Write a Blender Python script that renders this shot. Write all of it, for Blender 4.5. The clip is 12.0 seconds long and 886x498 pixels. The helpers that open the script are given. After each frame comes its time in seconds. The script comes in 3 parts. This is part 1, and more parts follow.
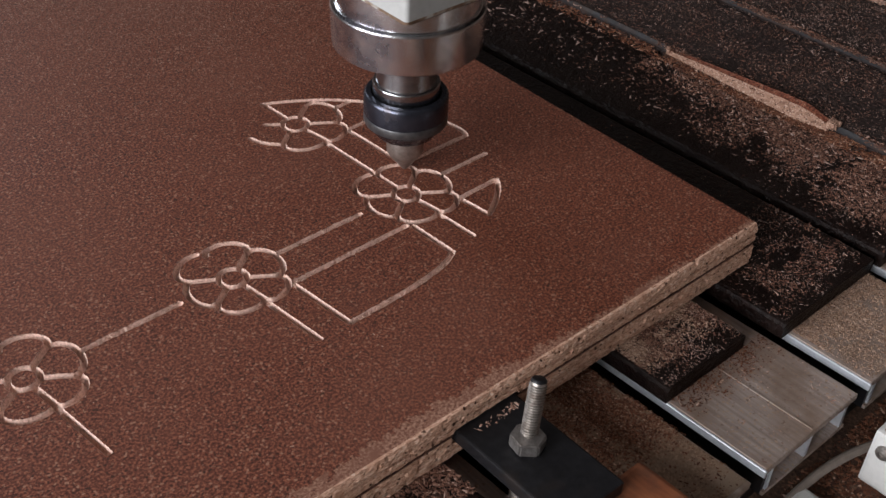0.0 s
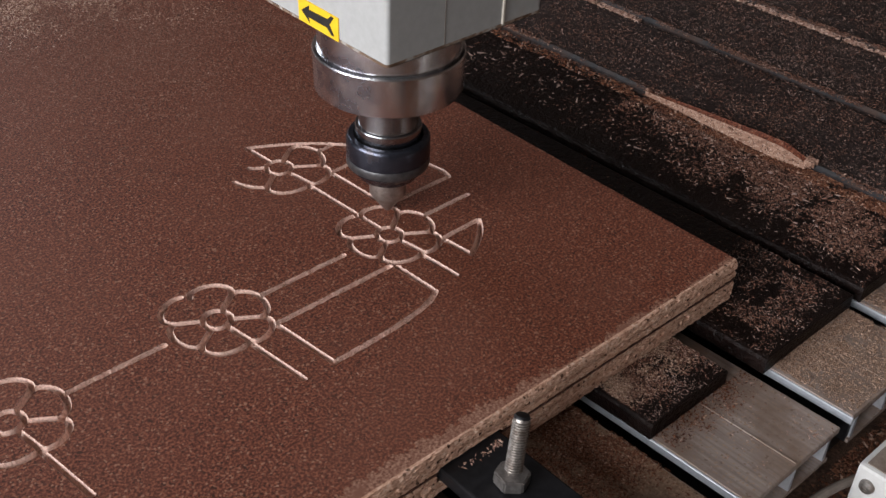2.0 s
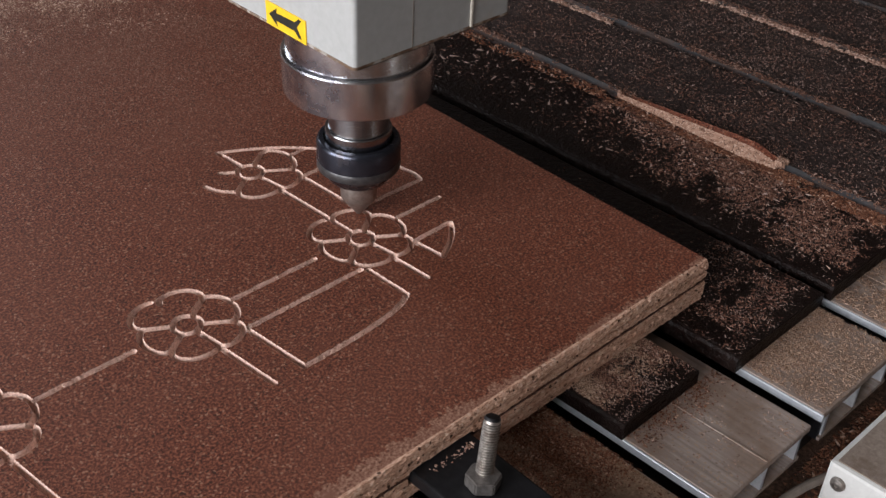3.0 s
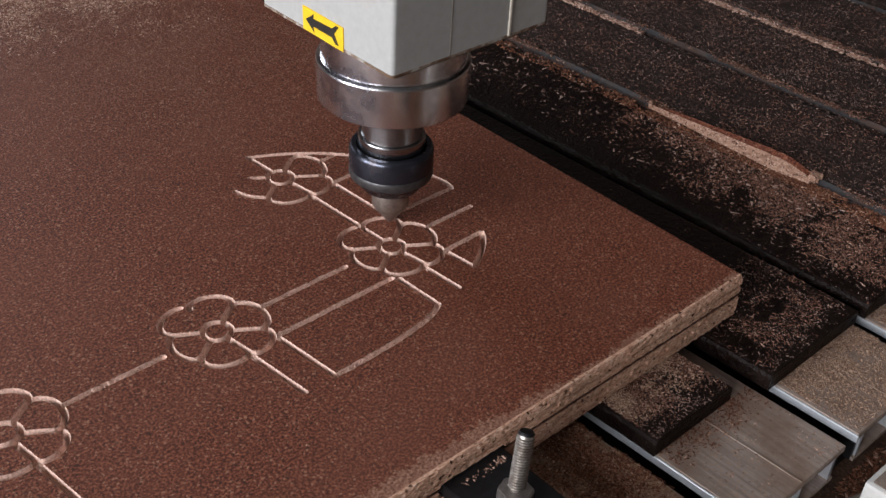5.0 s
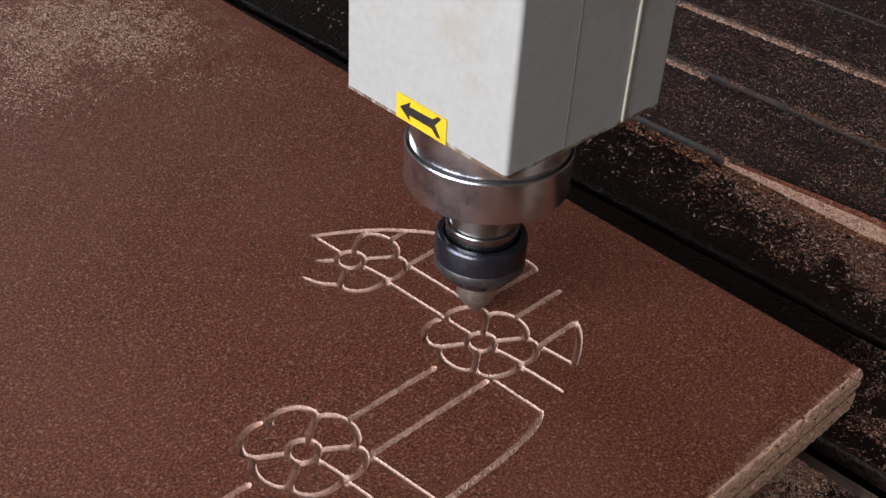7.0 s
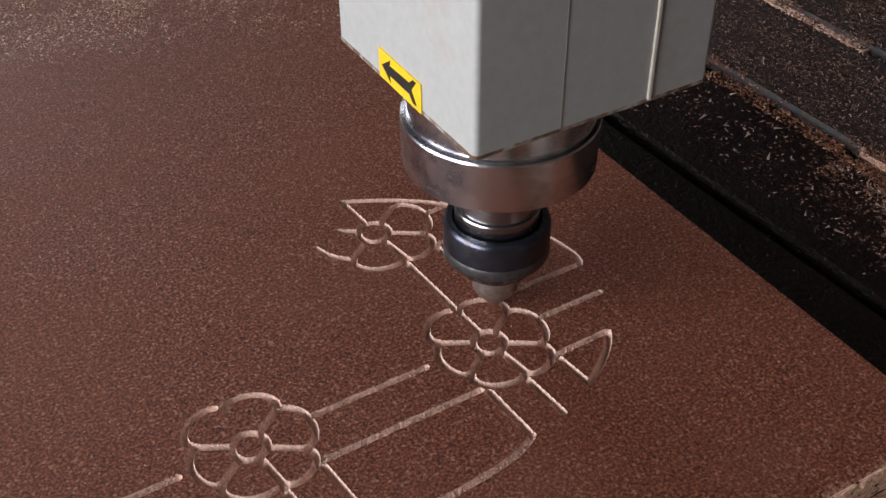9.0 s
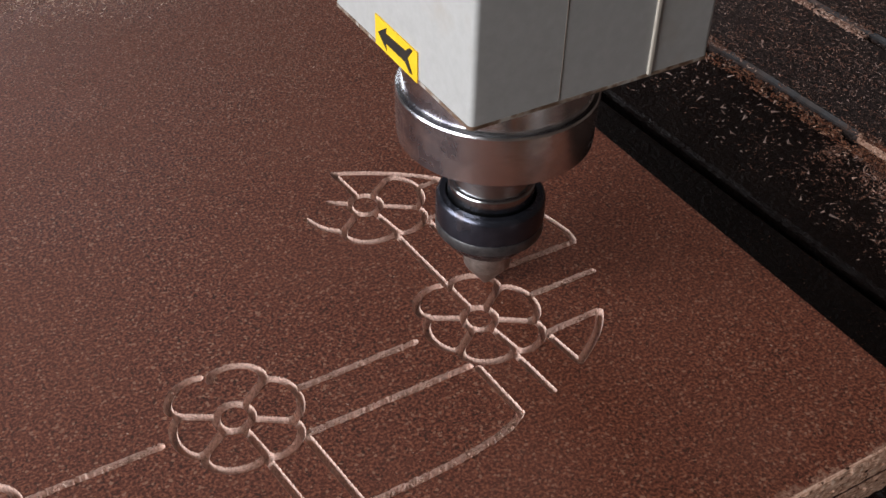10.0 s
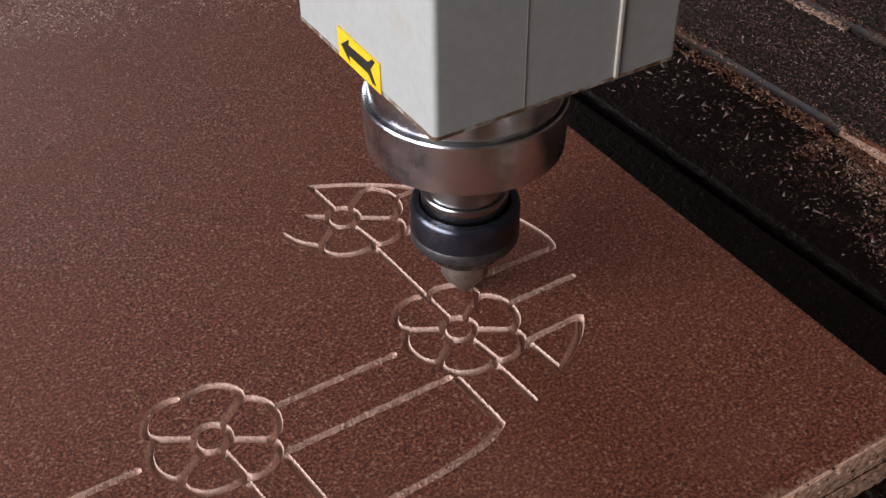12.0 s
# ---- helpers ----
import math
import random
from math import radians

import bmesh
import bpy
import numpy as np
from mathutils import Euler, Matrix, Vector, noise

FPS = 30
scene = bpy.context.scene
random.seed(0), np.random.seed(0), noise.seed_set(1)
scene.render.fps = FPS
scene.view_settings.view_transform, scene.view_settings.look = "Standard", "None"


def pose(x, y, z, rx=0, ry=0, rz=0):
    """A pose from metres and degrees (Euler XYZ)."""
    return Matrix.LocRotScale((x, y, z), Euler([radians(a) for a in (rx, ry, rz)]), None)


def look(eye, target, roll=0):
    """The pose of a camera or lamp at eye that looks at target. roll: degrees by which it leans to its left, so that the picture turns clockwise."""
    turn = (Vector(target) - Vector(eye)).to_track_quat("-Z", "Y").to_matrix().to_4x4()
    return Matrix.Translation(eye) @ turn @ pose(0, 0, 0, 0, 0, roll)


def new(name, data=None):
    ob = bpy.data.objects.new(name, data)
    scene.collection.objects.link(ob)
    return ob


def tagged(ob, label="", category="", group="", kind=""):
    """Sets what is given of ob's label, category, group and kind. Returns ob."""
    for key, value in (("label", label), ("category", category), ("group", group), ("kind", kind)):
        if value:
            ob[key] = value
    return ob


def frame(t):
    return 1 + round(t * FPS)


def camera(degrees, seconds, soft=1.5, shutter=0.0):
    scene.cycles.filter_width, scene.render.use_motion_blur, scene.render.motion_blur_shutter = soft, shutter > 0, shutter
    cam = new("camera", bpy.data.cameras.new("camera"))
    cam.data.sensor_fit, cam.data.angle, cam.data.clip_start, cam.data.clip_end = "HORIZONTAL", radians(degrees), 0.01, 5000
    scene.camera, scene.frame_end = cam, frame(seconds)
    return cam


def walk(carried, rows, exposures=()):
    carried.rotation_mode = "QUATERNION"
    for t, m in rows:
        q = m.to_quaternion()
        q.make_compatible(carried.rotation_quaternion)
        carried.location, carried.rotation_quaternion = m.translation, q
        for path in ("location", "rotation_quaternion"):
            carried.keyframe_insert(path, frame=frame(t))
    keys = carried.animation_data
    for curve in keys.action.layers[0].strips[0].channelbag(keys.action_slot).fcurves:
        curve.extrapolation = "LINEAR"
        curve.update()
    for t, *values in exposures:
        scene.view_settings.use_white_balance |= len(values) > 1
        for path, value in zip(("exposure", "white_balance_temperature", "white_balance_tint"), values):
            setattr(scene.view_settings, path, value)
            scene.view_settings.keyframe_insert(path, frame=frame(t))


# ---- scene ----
cam = camera(43.1, 12.0)
PATH = [
    (0, (-0.452, -0.235, 1.256), (0.62, 0.903, 0.008), 3.0),
    (0.5, (-0.452, -0.236, 1.255), (0.643, 0.891, 0.017), 3.1),
    (1, (-0.451, -0.24, 1.256), (0.67, 0.899, 0.053), 3.1),
    (1.5, (-0.453, -0.239, 1.256), (0.67, 0.913, 0.068), 2.9),
    (2, (-0.454, -0.241, 1.256), (0.666, 0.922, 0.075), 2.7),
    (2.5, (-0.448, -0.244, 1.256), (0.688, 0.905, 0.079), 2.6),
    (3, (-0.45, -0.245, 1.255), (0.697, 0.9, 0.082), 2.8),
    (4.8, (-0.456, -0.241, 1.258), (0.678, 0.905, 0.075), 3.8),
    (5, (-0.453, -0.234, 1.254), (0.679, 0.93, 0.086), 3.4),
    (5.5, (-0.449, -0.202, 1.256), (0.671, 0.959, 0.074), 3.3),
    (6, (-0.452, -0.19, 1.257), (0.663, 0.961, 0.06), 3.5),
    (6.5, (-0.46, -0.182, 1.26), (0.675, 0.946, 0.061), 3.8),
    (7, (-0.447, -0.142, 1.263), (0.708, 0.989, 0.085), 3.7),
    (7.5, (-0.360, -0.153, 1.254), (0.649, 1.078, 0.042), 2.6),
    (7.7, (-0.342, -0.154, 1.237), (0.592, 1.157, 0.051), 0.3),
    (9.3, (-0.323, -0.153, 1.232), (0.463, 1.181, -0.034), -0.2),
    (9.5, (-0.322, -0.153, 1.23), (0.471, 1.175, -0.037), 0.2),
    (10, (-0.324, -0.15, 1.227), (0.473, 1.163, -0.054), 1.6),
    (10.5, (-0.32, -0.146, 1.229), (0.474, 1.172, -0.048), 1.0),
    (11, (-0.312, -0.148, 1.228), (0.484, 1.167, -0.051), 0.6),
    (11.5, (-0.317, -0.151, 1.229), (0.469, 1.17, -0.051), -0.5),
    (12, (-0.311, -0.151, 1.226), (0.482, 1.169, -0.05), -0.6),
]
walk(cam, [(t, look(eye, target, roll)) for t, eye, target, roll in PATH])

# ---- world and light ----
world = bpy.data.worlds.new("workshop_daylight")
scene.world = world
world.use_nodes = True
wn = world.node_tree.nodes
sky = wn.new("ShaderNodeTexSky")
sky.sky_type = "NISHITA"
sky.sun_disc = False
sky.sun_elevation = radians(28)
sky.sun_rotation = radians(250)
wn["Background"].inputs[1].default_value = 0.08
world.node_tree.links.new(sky.outputs[0], wn["Background"].inputs[0])


def window_light(name, at, target, width, height, watts, colour):
    data = bpy.data.lights.new(name, "AREA")
    data.shape, data.size, data.size_y, data.energy, data.color = "RECTANGLE", width, height, watts, colour
    ob = new(name, data)
    ob.matrix_world = look(at, target)
    return ob


window_light("daylight_west", (-2.38, 0.22, 1.72), (0.0, 0.22, 1.72), 2.5, 1.2, 101, (0.965, 0.955, 0.985))
window_light("daylight_north", (-0.2, 3.38, 2.2), (-0.2, 0.0, 2.2), 1.5, 1.3, 27, (0.93, 0.945, 1.0))


# ---- materials ----
def link(nt, a, b):
    nt.links.new(a, b)


def ramp(nt, source, stops):
    r = nt.nodes.new("ShaderNodeValToRGB")
    el = r.color_ramp.elements
    while len(el) < len(stops):
        el.new(0.5)
    for e, (p, c) in zip(el, stops):
        e.position, e.color = p, (*c, 1) if len(c) == 3 else c
    link(nt, source, r.inputs[0])
    return r.outputs[0]


def noise_tex(nt, vec, scale, detail=3.0, rough=0.6, stretch=None):
    if stretch:
        m = nt.nodes.new("ShaderNodeMapping")
        m.inputs["Scale"].default_value = stretch
        link(nt, vec, m.inputs[0])
        vec = m.outputs[0]
    n = nt.nodes.new("ShaderNodeTexNoise")
    n.inputs["Scale"].default_value, n.inputs["Detail"].default_value, n.inputs["Roughness"].default_value = scale, detail, rough
    link(nt, vec, n.inputs["Vector"])
    return n.outputs["Fac"]


def mixed(nt, fac, a, b, mode="MIX"):
    m = nt.nodes.new("ShaderNodeMix")
    m.data_type, m.blend_type = "RGBA", mode
    for s, v in ((m.inputs[0], fac), (m.inputs[6], a), (m.inputs[7], b)):
        if hasattr(v, "is_output"):
            link(nt, v, s)
        elif isinstance(v, (int, float)):
            s.default_value = v
        else:
            s.default_value = (*v, 1)
    return m.outputs[2]


def surface(name, stops, grain, stains=None, stain_scale=14.0, rough=0.6, rough_var=0.15, metal=0.0, bump=0.3, depth=0.0004, stretch=None, islands=False, spec=0.5, specks=None, speck_scale=600.0, stain_amount=1.0):
    """stops: colour ramp over the fine grain; stains: (colour, threshold) over patches; specks: (colour, threshold) of small chips."""
    m = bpy.data.materials.new(name)
    m.use_nodes = True
    nt = m.node_tree
    p = nt.nodes["Principled BSDF"]
    co = nt.nodes.new("ShaderNodeTexCoord").outputs["Object"]
    fine = noise_tex(nt, co, grain, 4.0, 0.65, stretch)
    if islands:
        g = nt.nodes.new("ShaderNodeNewGeometry")
        fac = g.outputs["Random Per Island"]
    else:
        fac = fine
    col = ramp(nt, fac, stops)
    if specks:
        v = nt.nodes.new("ShaderNodeTexVoronoi")
        v.inputs["Scale"].default_value = speck_scale
        link(nt, co, v.inputs["Vector"])
        sep = nt.nodes.new("ShaderNodeSeparateColor")
        link(nt, v.outputs["Color"], sep.inputs[0])
        for k, (c, lo) in enumerate(specks):
            f = ramp(nt, sep.outputs[k], ((lo, (0, 0, 0)), (min(1.0, lo + 0.06), (1, 1, 1))))
            col = mixed(nt, f, col, c)
    patch = noise_tex(nt, co, stain_scale, 5.0, 0.6)
    if stains:
        c, lo, hi = stains
        f = ramp(nt, patch, ((lo, (0, 0, 0)), (hi, (stain_amount,) * 3)))
        col = mixed(nt, f, col, c)
    link(nt, col, p.inputs["Base Color"])
    r = nt.nodes.new("ShaderNodeMapRange")
    r.inputs["To Min"].default_value, r.inputs["To Max"].default_value = max(0.03, rough - rough_var), min(1.0, rough + rough_var)
    link(nt, patch, r.inputs["Value"])
    link(nt, r.outputs[0], p.inputs["Roughness"])
    p.inputs["Metallic"].default_value = metal
    p.inputs["Specular IOR Level"].default_value = spec
    if bump:
        b = nt.nodes.new("ShaderNodeBump")
        b.inputs["Strength"].default_value, b.inputs["Distance"].default_value = bump, depth
        link(nt, fine, b.inputs["Height"])
        link(nt, b.outputs[0], p.inputs["Normal"])
    return m


M_SHEET = surface("brown_particle_board", ((0.36, (0.038, 0.0100, 0.0060)), (0.5, (0.134, 0.0393, 0.0222)), (0.64, (0.308, 0.112, 0.0645))), 760, ((0.185, 0.072, 0.046), 0.42, 0.78), 11, rough=0.6, bump=0.5, depth=0.00026, spec=0.27,
                  specks=(((0.31, 0.160, 0.107), 0.91), ((0.045, 0.016, 0.010), 0.91)), speck_scale=1000, stain_amount=0.45)
M_CUT = surface("raw_cut_fibre", ((0.25, (0.34, 0.19, 0.138)), (0.6, (0.84, 0.615, 0.525))), 900, None, 60, rough=0.85, bump=0.6, depth=0.0003)
M_CORE = surface("chipboard_core", ((0.30, (0.10, 0.045, 0.028)), (0.42, (0.48, 0.265, 0.178)), (0.62, (0.73, 0.490, 0.368))), 1250, ((0.46, 0.25, 0.165), 0.52, 0.74), 60, rough=0.85, bump=0.5, depth=0.0005, stretch=(0.33, 1, 1.5), spec=0.2,
                 specks=(((0.055, 0.025, 0.015), 0.925), ((0.66, 0.47, 0.36), 0.90)), speck_scale=760)
M_LAM = surface("dark_board_face_layer", ((0.35, (0.030, 0.012, 0.008)), (0.65, (0.17, 0.075, 0.048))), 260, None, 60, rough=0.8, bump=0.4, depth=0.0003)
M_PLANK = surface("black_plank_surface", ((0.35, (0.0038, 0.0018, 0.0015)), (0.7, (0.0125, 0.0060, 0.0049))), 260, ((0.013, 0.0075, 0.0060), 0.46, 0.72), 34, rough=0.42, bump=1.0, depth=0.0018, spec=0.16)
M_PLANK_DUSTY = surface("dust_filmed_plank", ((0.34, (0.0060, 0.0046, 0.0046)), (0.5, (0.034, 0.0255, 0.0240)), (0.68, (0.118, 0.084, 0.074))), 760, ((0.030, 0.0205, 0.0185), 0.45, 0.7), 40, rough=0.6, bump=0.9, depth=0.0010, stretch=(1, 0.45, 1), spec=0.14)
M_ALU = surface("dusty_aluminium", ((0.32, (0.30, 0.238, 0.208)), (0.5, (0.43, 0.352, 0.314)), (0.68, (0.57, 0.474, 0.428))), 320, ((0.27, 0.185, 0.138), 0.42, 0.72), 30, rough=0.5, metal=0.25, bump=0.25, depth=0.0002, stretch=(1, 0.05, 1),
                specks=(((0.50, 0.36, 0.27), 0.88), ((0.22, 0.15, 0.115), 0.95)), speck_scale=950)
# brighter, bluer aluminium: window light on slat lips and webs painted in
M_ALU_LIT = surface("bright_lit_aluminium", ((0.3, (0.62, 0.66, 0.72)), (0.7, (0.78, 0.82, 0.88))), 300, None, 20, rough=0.35, metal=0.6, bump=0.15, depth=0.0001)
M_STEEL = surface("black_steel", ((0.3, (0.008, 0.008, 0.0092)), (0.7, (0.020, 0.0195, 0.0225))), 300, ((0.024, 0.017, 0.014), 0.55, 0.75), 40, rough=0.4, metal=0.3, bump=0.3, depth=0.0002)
M_STUD = surface("galvanised_steel", ((0.3, (0.20, 0.18, 0.165)), (0.7, (0.42, 0.39, 0.36))), 500, ((0.16, 0.10, 0.07), 0.5, 0.75), 90, rough=0.42, metal=0.8, bump=0.3, depth=0.0001)
M_NUTDARK = surface("hex_nut_steel", ((0.3, (0.26, 0.24, 0.23)), (0.7, (0.46, 0.43, 0.41))), 400, None, 60, rough=0.38, metal=0.85, bump=0.2, depth=0.0001)
M_ORANGE = surface("orange_wood_block", ((0.3, (0.15, 0.040, 0.014)), (0.7, (0.31, 0.105, 0.040))), 160, ((0.10, 0.04, 0.022), 0.45, 0.7), 60, rough=0.75, bump=0.4, depth=0.0004, stretch=(1, 0.2, 1))
M_WHITE = surface("cream_white_paint", ((0.3, (0.385, 0.395, 0.390)), (0.7, (0.435, 0.447, 0.443))), 240, ((0.36, 0.30, 0.24), 0.55, 0.82), 18, rough=0.38, rough_var=0.06, bump=0.03, depth=0.0002)
M_COVER = surface("cover_box_paint", ((0.3, (0.60, 0.60, 0.585)), (0.7, (0.68, 0.68, 0.665))), 240, ((0.48, 0.42, 0.36), 0.55, 0.82), 30, rough=0.45, rough_var=0.06, bump=0.05, depth=0.0002)
M_CHIPPED = surface("chipped_dirty_paint_edge", ((0.40, (0.10, 0.055, 0.032)), (0.50, (0.27, 0.20, 0.15)), (0.60, (0.42, 0.40, 0.37))), 170, ((0.13, 0.075, 0.045), 0.50, 0.62), 60, rough=0.6, bump=0.4, depth=0.0003)
M_BROWNFILM = surface("brown_dust_film", ((0.3, (0.16, 0.100, 0.066)), (0.5, (0.28, 0.182, 0.124)), (0.7, (0.42, 0.290, 0.205))), 700, ((0.28, 0.205, 0.150), 0.48, 0.68), 45, rough=0.8, bump=0.5, depth=0.0003, spec=0.3)
M_SEAM = surface("pale_seam", ((0.3, (0.62, 0.58, 0.50)), (0.7, (0.75, 0.71, 0.63))), 200, None, 20, rough=0.5, bump=0.1)
M_YELLOW = surface("yellow_sticker", ((0.3, (0.80, 0.50, 0.02)), (0.7, (0.88, 0.58, 0.03))), 200, None, 30, rough=0.4, bump=0.05)
M_INK = surface("black_ink", ((0.3, (0.012, 0.012, 0.012)), (0.7, (0.03, 0.028, 0.025))), 200, None, 30, rough=0.45, bump=0.05)
# the darker bluish patches paint in blotchy reflections on the collar
M_CHROME = surface("polished_steel_ring", ((0.3, (0.74, 0.75, 0.77)), (0.7, (0.86, 0.87, 0.90))), 90, ((0.34, 0.34, 0.38), 0.47, 0.66), 40, rough=0.24, rough_var=0.12, metal=1.0, bump=0.12, depth=0.0005)
M_SHAFT = surface("ground_steel_shaft", ((0.3, (0.32, 0.33, 0.35)), (0.7, (0.42, 0.43, 0.45))), 300, None, 50, rough=0.24, rough_var=0.05, metal=1.0, bump=0.05, depth=0.0001)
M_COLLET = surface("blackened_collet_nut", ((0.3, (0.050, 0.055, 0.074)), (0.7, (0.090, 0.098, 0.128))), 300, ((0.09, 0.07, 0.06), 0.55, 0.8), 60, rough=0.26, rough_var=0.08, metal=0.85, bump=0.1, depth=0.0001)
M_BIT = surface("carbide_bit", ((0.3, (0.26, 0.22, 0.20)), (0.7, (0.44, 0.38, 0.34))), 300, None, 80, rough=0.35, metal=0.8, bump=0.2, depth=0.0002)
M_DUST = surface("sawdust_chips", ((0.0, (0.040, 0.015, 0.009)), (0.5, (0.14, 0.060, 0.037)), (0.88, (0.24, 0.125, 0.086)), (1.0, (0.50, 0.35, 0.28))), 300, None, 30, rough=0.9, bump=0, islands=True)
M_PALEDUST = surface("pale_sawdust", ((0.0, (0.20, 0.102, 0.070)), (0.5, (0.42, 0.255, 0.19)), (1.0, (0.68, 0.50, 0.41))), 300, None, 30, rough=0.9, bump=0, islands=True)
M_TANDUST = surface("tan_sawdust", ((0.0, (0.16, 0.085, 0.055)), (0.5, (0.30, 0.185, 0.125)), (1.0, (0.52, 0.37, 0.28))), 300, None, 30, rough=0.9, bump=0, islands=True)
M_FILMDUST = surface("settled_fine_dust", ((0.0, (0.14, 0.070, 0.048)), (0.5, (0.245, 0.135, 0.096)), (1.0, (0.38, 0.235, 0.176))), 300, None, 30, rough=0.9, bump=0, islands=True)
M_FLAKE = surface("grey_pale_flakes", ((0.0, (0.12, 0.075, 0.06)), (0.5, (0.27, 0.185, 0.155)), (1.0, (0.50, 0.38, 0.33))), 300, None, 30, rough=0.9, bump=0, islands=True)
M_DARKDUST = surface("dark_dust_bed", ((0.3, (0.035, 0.017, 0.011)), (0.5, (0.10, 0.052, 0.033)), (0.72, (0.22, 0.125, 0.08))), 420, ((0.04, 0.02, 0.014), 0.5, 0.7), 40, rough=0.9, bump=0.9, depth=0.0015)
M_BAND = surface("worn_grey_steel", ((0.3, (0.085, 0.085, 0.09)), (0.7, (0.15, 0.148, 0.15))), 300, None, 60, rough=0.42, metal=0.8, bump=0.1, depth=0.0001)
M_RUST = surface("rust_brown_dust", ((0.0, (0.060, 0.018, 0.008)), (0.5, (0.15, 0.050, 0.022)), (0.9, (0.27, 0.125, 0.07)), (1.0, (0.55, 0.38, 0.29))), 300, None, 30, rough=0.9, bump=0, islands=True)
# blue-grey paints in the light on the plank bevels; brown patches are dust
M_RIDGE = surface("lit_grey_plank_edge", ((0.3, (0.010, 0.0100, 0.0112)), (0.7, (0.034, 0.033, 0.036))), 200, ((0.055, 0.030, 0.021), 0.46, 0.66), 40, rough=0.6, bump=0.5, depth=0.0005)
M_WORN = surface("worn_board_face", ((0.32, (0.085, 0.032, 0.021)), (0.5, (0.25, 0.120, 0.080)), (0.68, (0.44, 0.26, 0.185))), 720, ((0.20, 0.09, 0.06), 0.5, 0.7), 60, rough=0.75, bump=0.5, depth=0.0003, spec=0.25)
M_CABLE = surface("grey_cable_sheath", ((0.3, (0.16, 0.13, 0.11)), (0.7, (0.24, 0.20, 0.17))), 200, None, 30, rough=0.6, bump=0.1)
M_FILM = surface("beige_dust_film", ((0.3, (0.20, 0.155, 0.125)), (0.7, (0.33, 0.265, 0.22))), 420, ((0.17, 0.115, 0.085), 0.5, 0.7), 60, rough=0.9, bump=0.6, depth=0.0004)
M_OFFCUT = surface("splintered_wood", ((0.3, (0.20, 0.10, 0.065)), (0.7, (0.46, 0.28, 0.20))), 520, None, 40, rough=0.85, bump=0.8, depth=0.0006, stretch=(1, 0.4, 1),
                   specks=(((0.06, 0.028, 0.018), 0.86), ((0.55, 0.38, 0.29), 0.85)), speck_scale=1500)
M_CONCRETE = surface("workshop_concrete", ((0.3, (0.16, 0.155, 0.15)), (0.7, (0.26, 0.25, 0.24))), 30, ((0.12, 0.11, 0.10), 0.5, 0.75), 2, rough=0.85, bump=0.3, depth=0.002)
M_WALL = surface("workshop_plaster", ((0.3, (0.17, 0.125, 0.10)), (0.7, (0.25, 0.19, 0.155))), 12, ((0.24, 0.19, 0.16), 0.5, 0.8), 1.5, rough=0.9, bump=0.2, depth=0.002)
M_CEIL = surface("workshop_ceiling_sheet", ((0.3, (0.20, 0.19, 0.18)), (0.7, (0.27, 0.26, 0.25))), 8, None, 1.5, rough=0.9, bump=0.1)
M_MACHINE = surface("machine_frame_paint", ((0.3, (0.10, 0.10, 0.10)), (0.7, (0.16, 0.155, 0.15))), 30, None, 5, rough=0.6, bump=0.1)


# ---- mesh helpers ----
def mesh_object(name, bm_or_data, material, parent=None, label="", smooth=False):
    if isinstance(bm_or_data, bmesh.types.BMesh):
        me = bpy.data.meshes.new(name)
        bmesh.ops.recalc_face_normals(bm_or_data, faces=bm_or_data.faces)
        bm_or_data.to_mesh(me)
        bm_or_data.free()
    else:
        verts, faces = bm_or_data
        me = bpy.data.meshes.new(name)
        me.from_pydata(verts, [], faces)
        me.update()
    for m in material if isinstance(material, (list, tuple)) else (material,):
        me.materials.append(m)
    if smooth:
        for p in me.polygons:
            p.use_smooth = True
        me.set_sharp_from_angle(angle=radians(27))
    ob = new(name, me)
    if parent:
        ob.parent = parent
    if label:
        ob["label"] = label
    return ob


def part(name, bm, material, parent, label="", smooth=False):
    return mesh_object(name, bm, material, parent, label, smooth)


def empty(name, at=(0, 0, 0)):
    ob = new(name)
    ob.location = at
    return ob


def box(lo, hi, bevel=0.0, segments=2, bm=None):
    bm = bm or bmesh.new()
    made = bmesh.ops.create_cube(bm, size=1.0)["verts"]
    for v in made:
        v.co = Vector([lo[i] + (v.co[i] + 0.5) * (hi[i] - lo[i]) for i in range(3)])
    if bevel:
        edges = list({e for v in made for e in v.link_edges})
        bmesh.ops.bevel(bm, geom=edges, offset=bevel, segments=segments, affect="EDGES", profile=0.6)
    return bm


def lathe(profile, steps=64, bm=None):
    """Turned body about z from a list of (radius, height)."""
    bm = bm or bmesh.new()
    rings = []
    for r, z in profile:
        rings.append([bm.verts.new((r * math.cos(2 * math.pi * k / steps), r * math.sin(2 * math.pi * k / steps), z)) for k in range(steps)])
    for a, b in zip(rings, rings[1:]):
        for k in range(steps):
            bm.faces.new((a[k], a[(k + 1) % steps], b[(k + 1) % steps], b[k]))
    bm.faces.new(rings[0][::-1])
    bm.faces.new(rings[-1])
    return bm


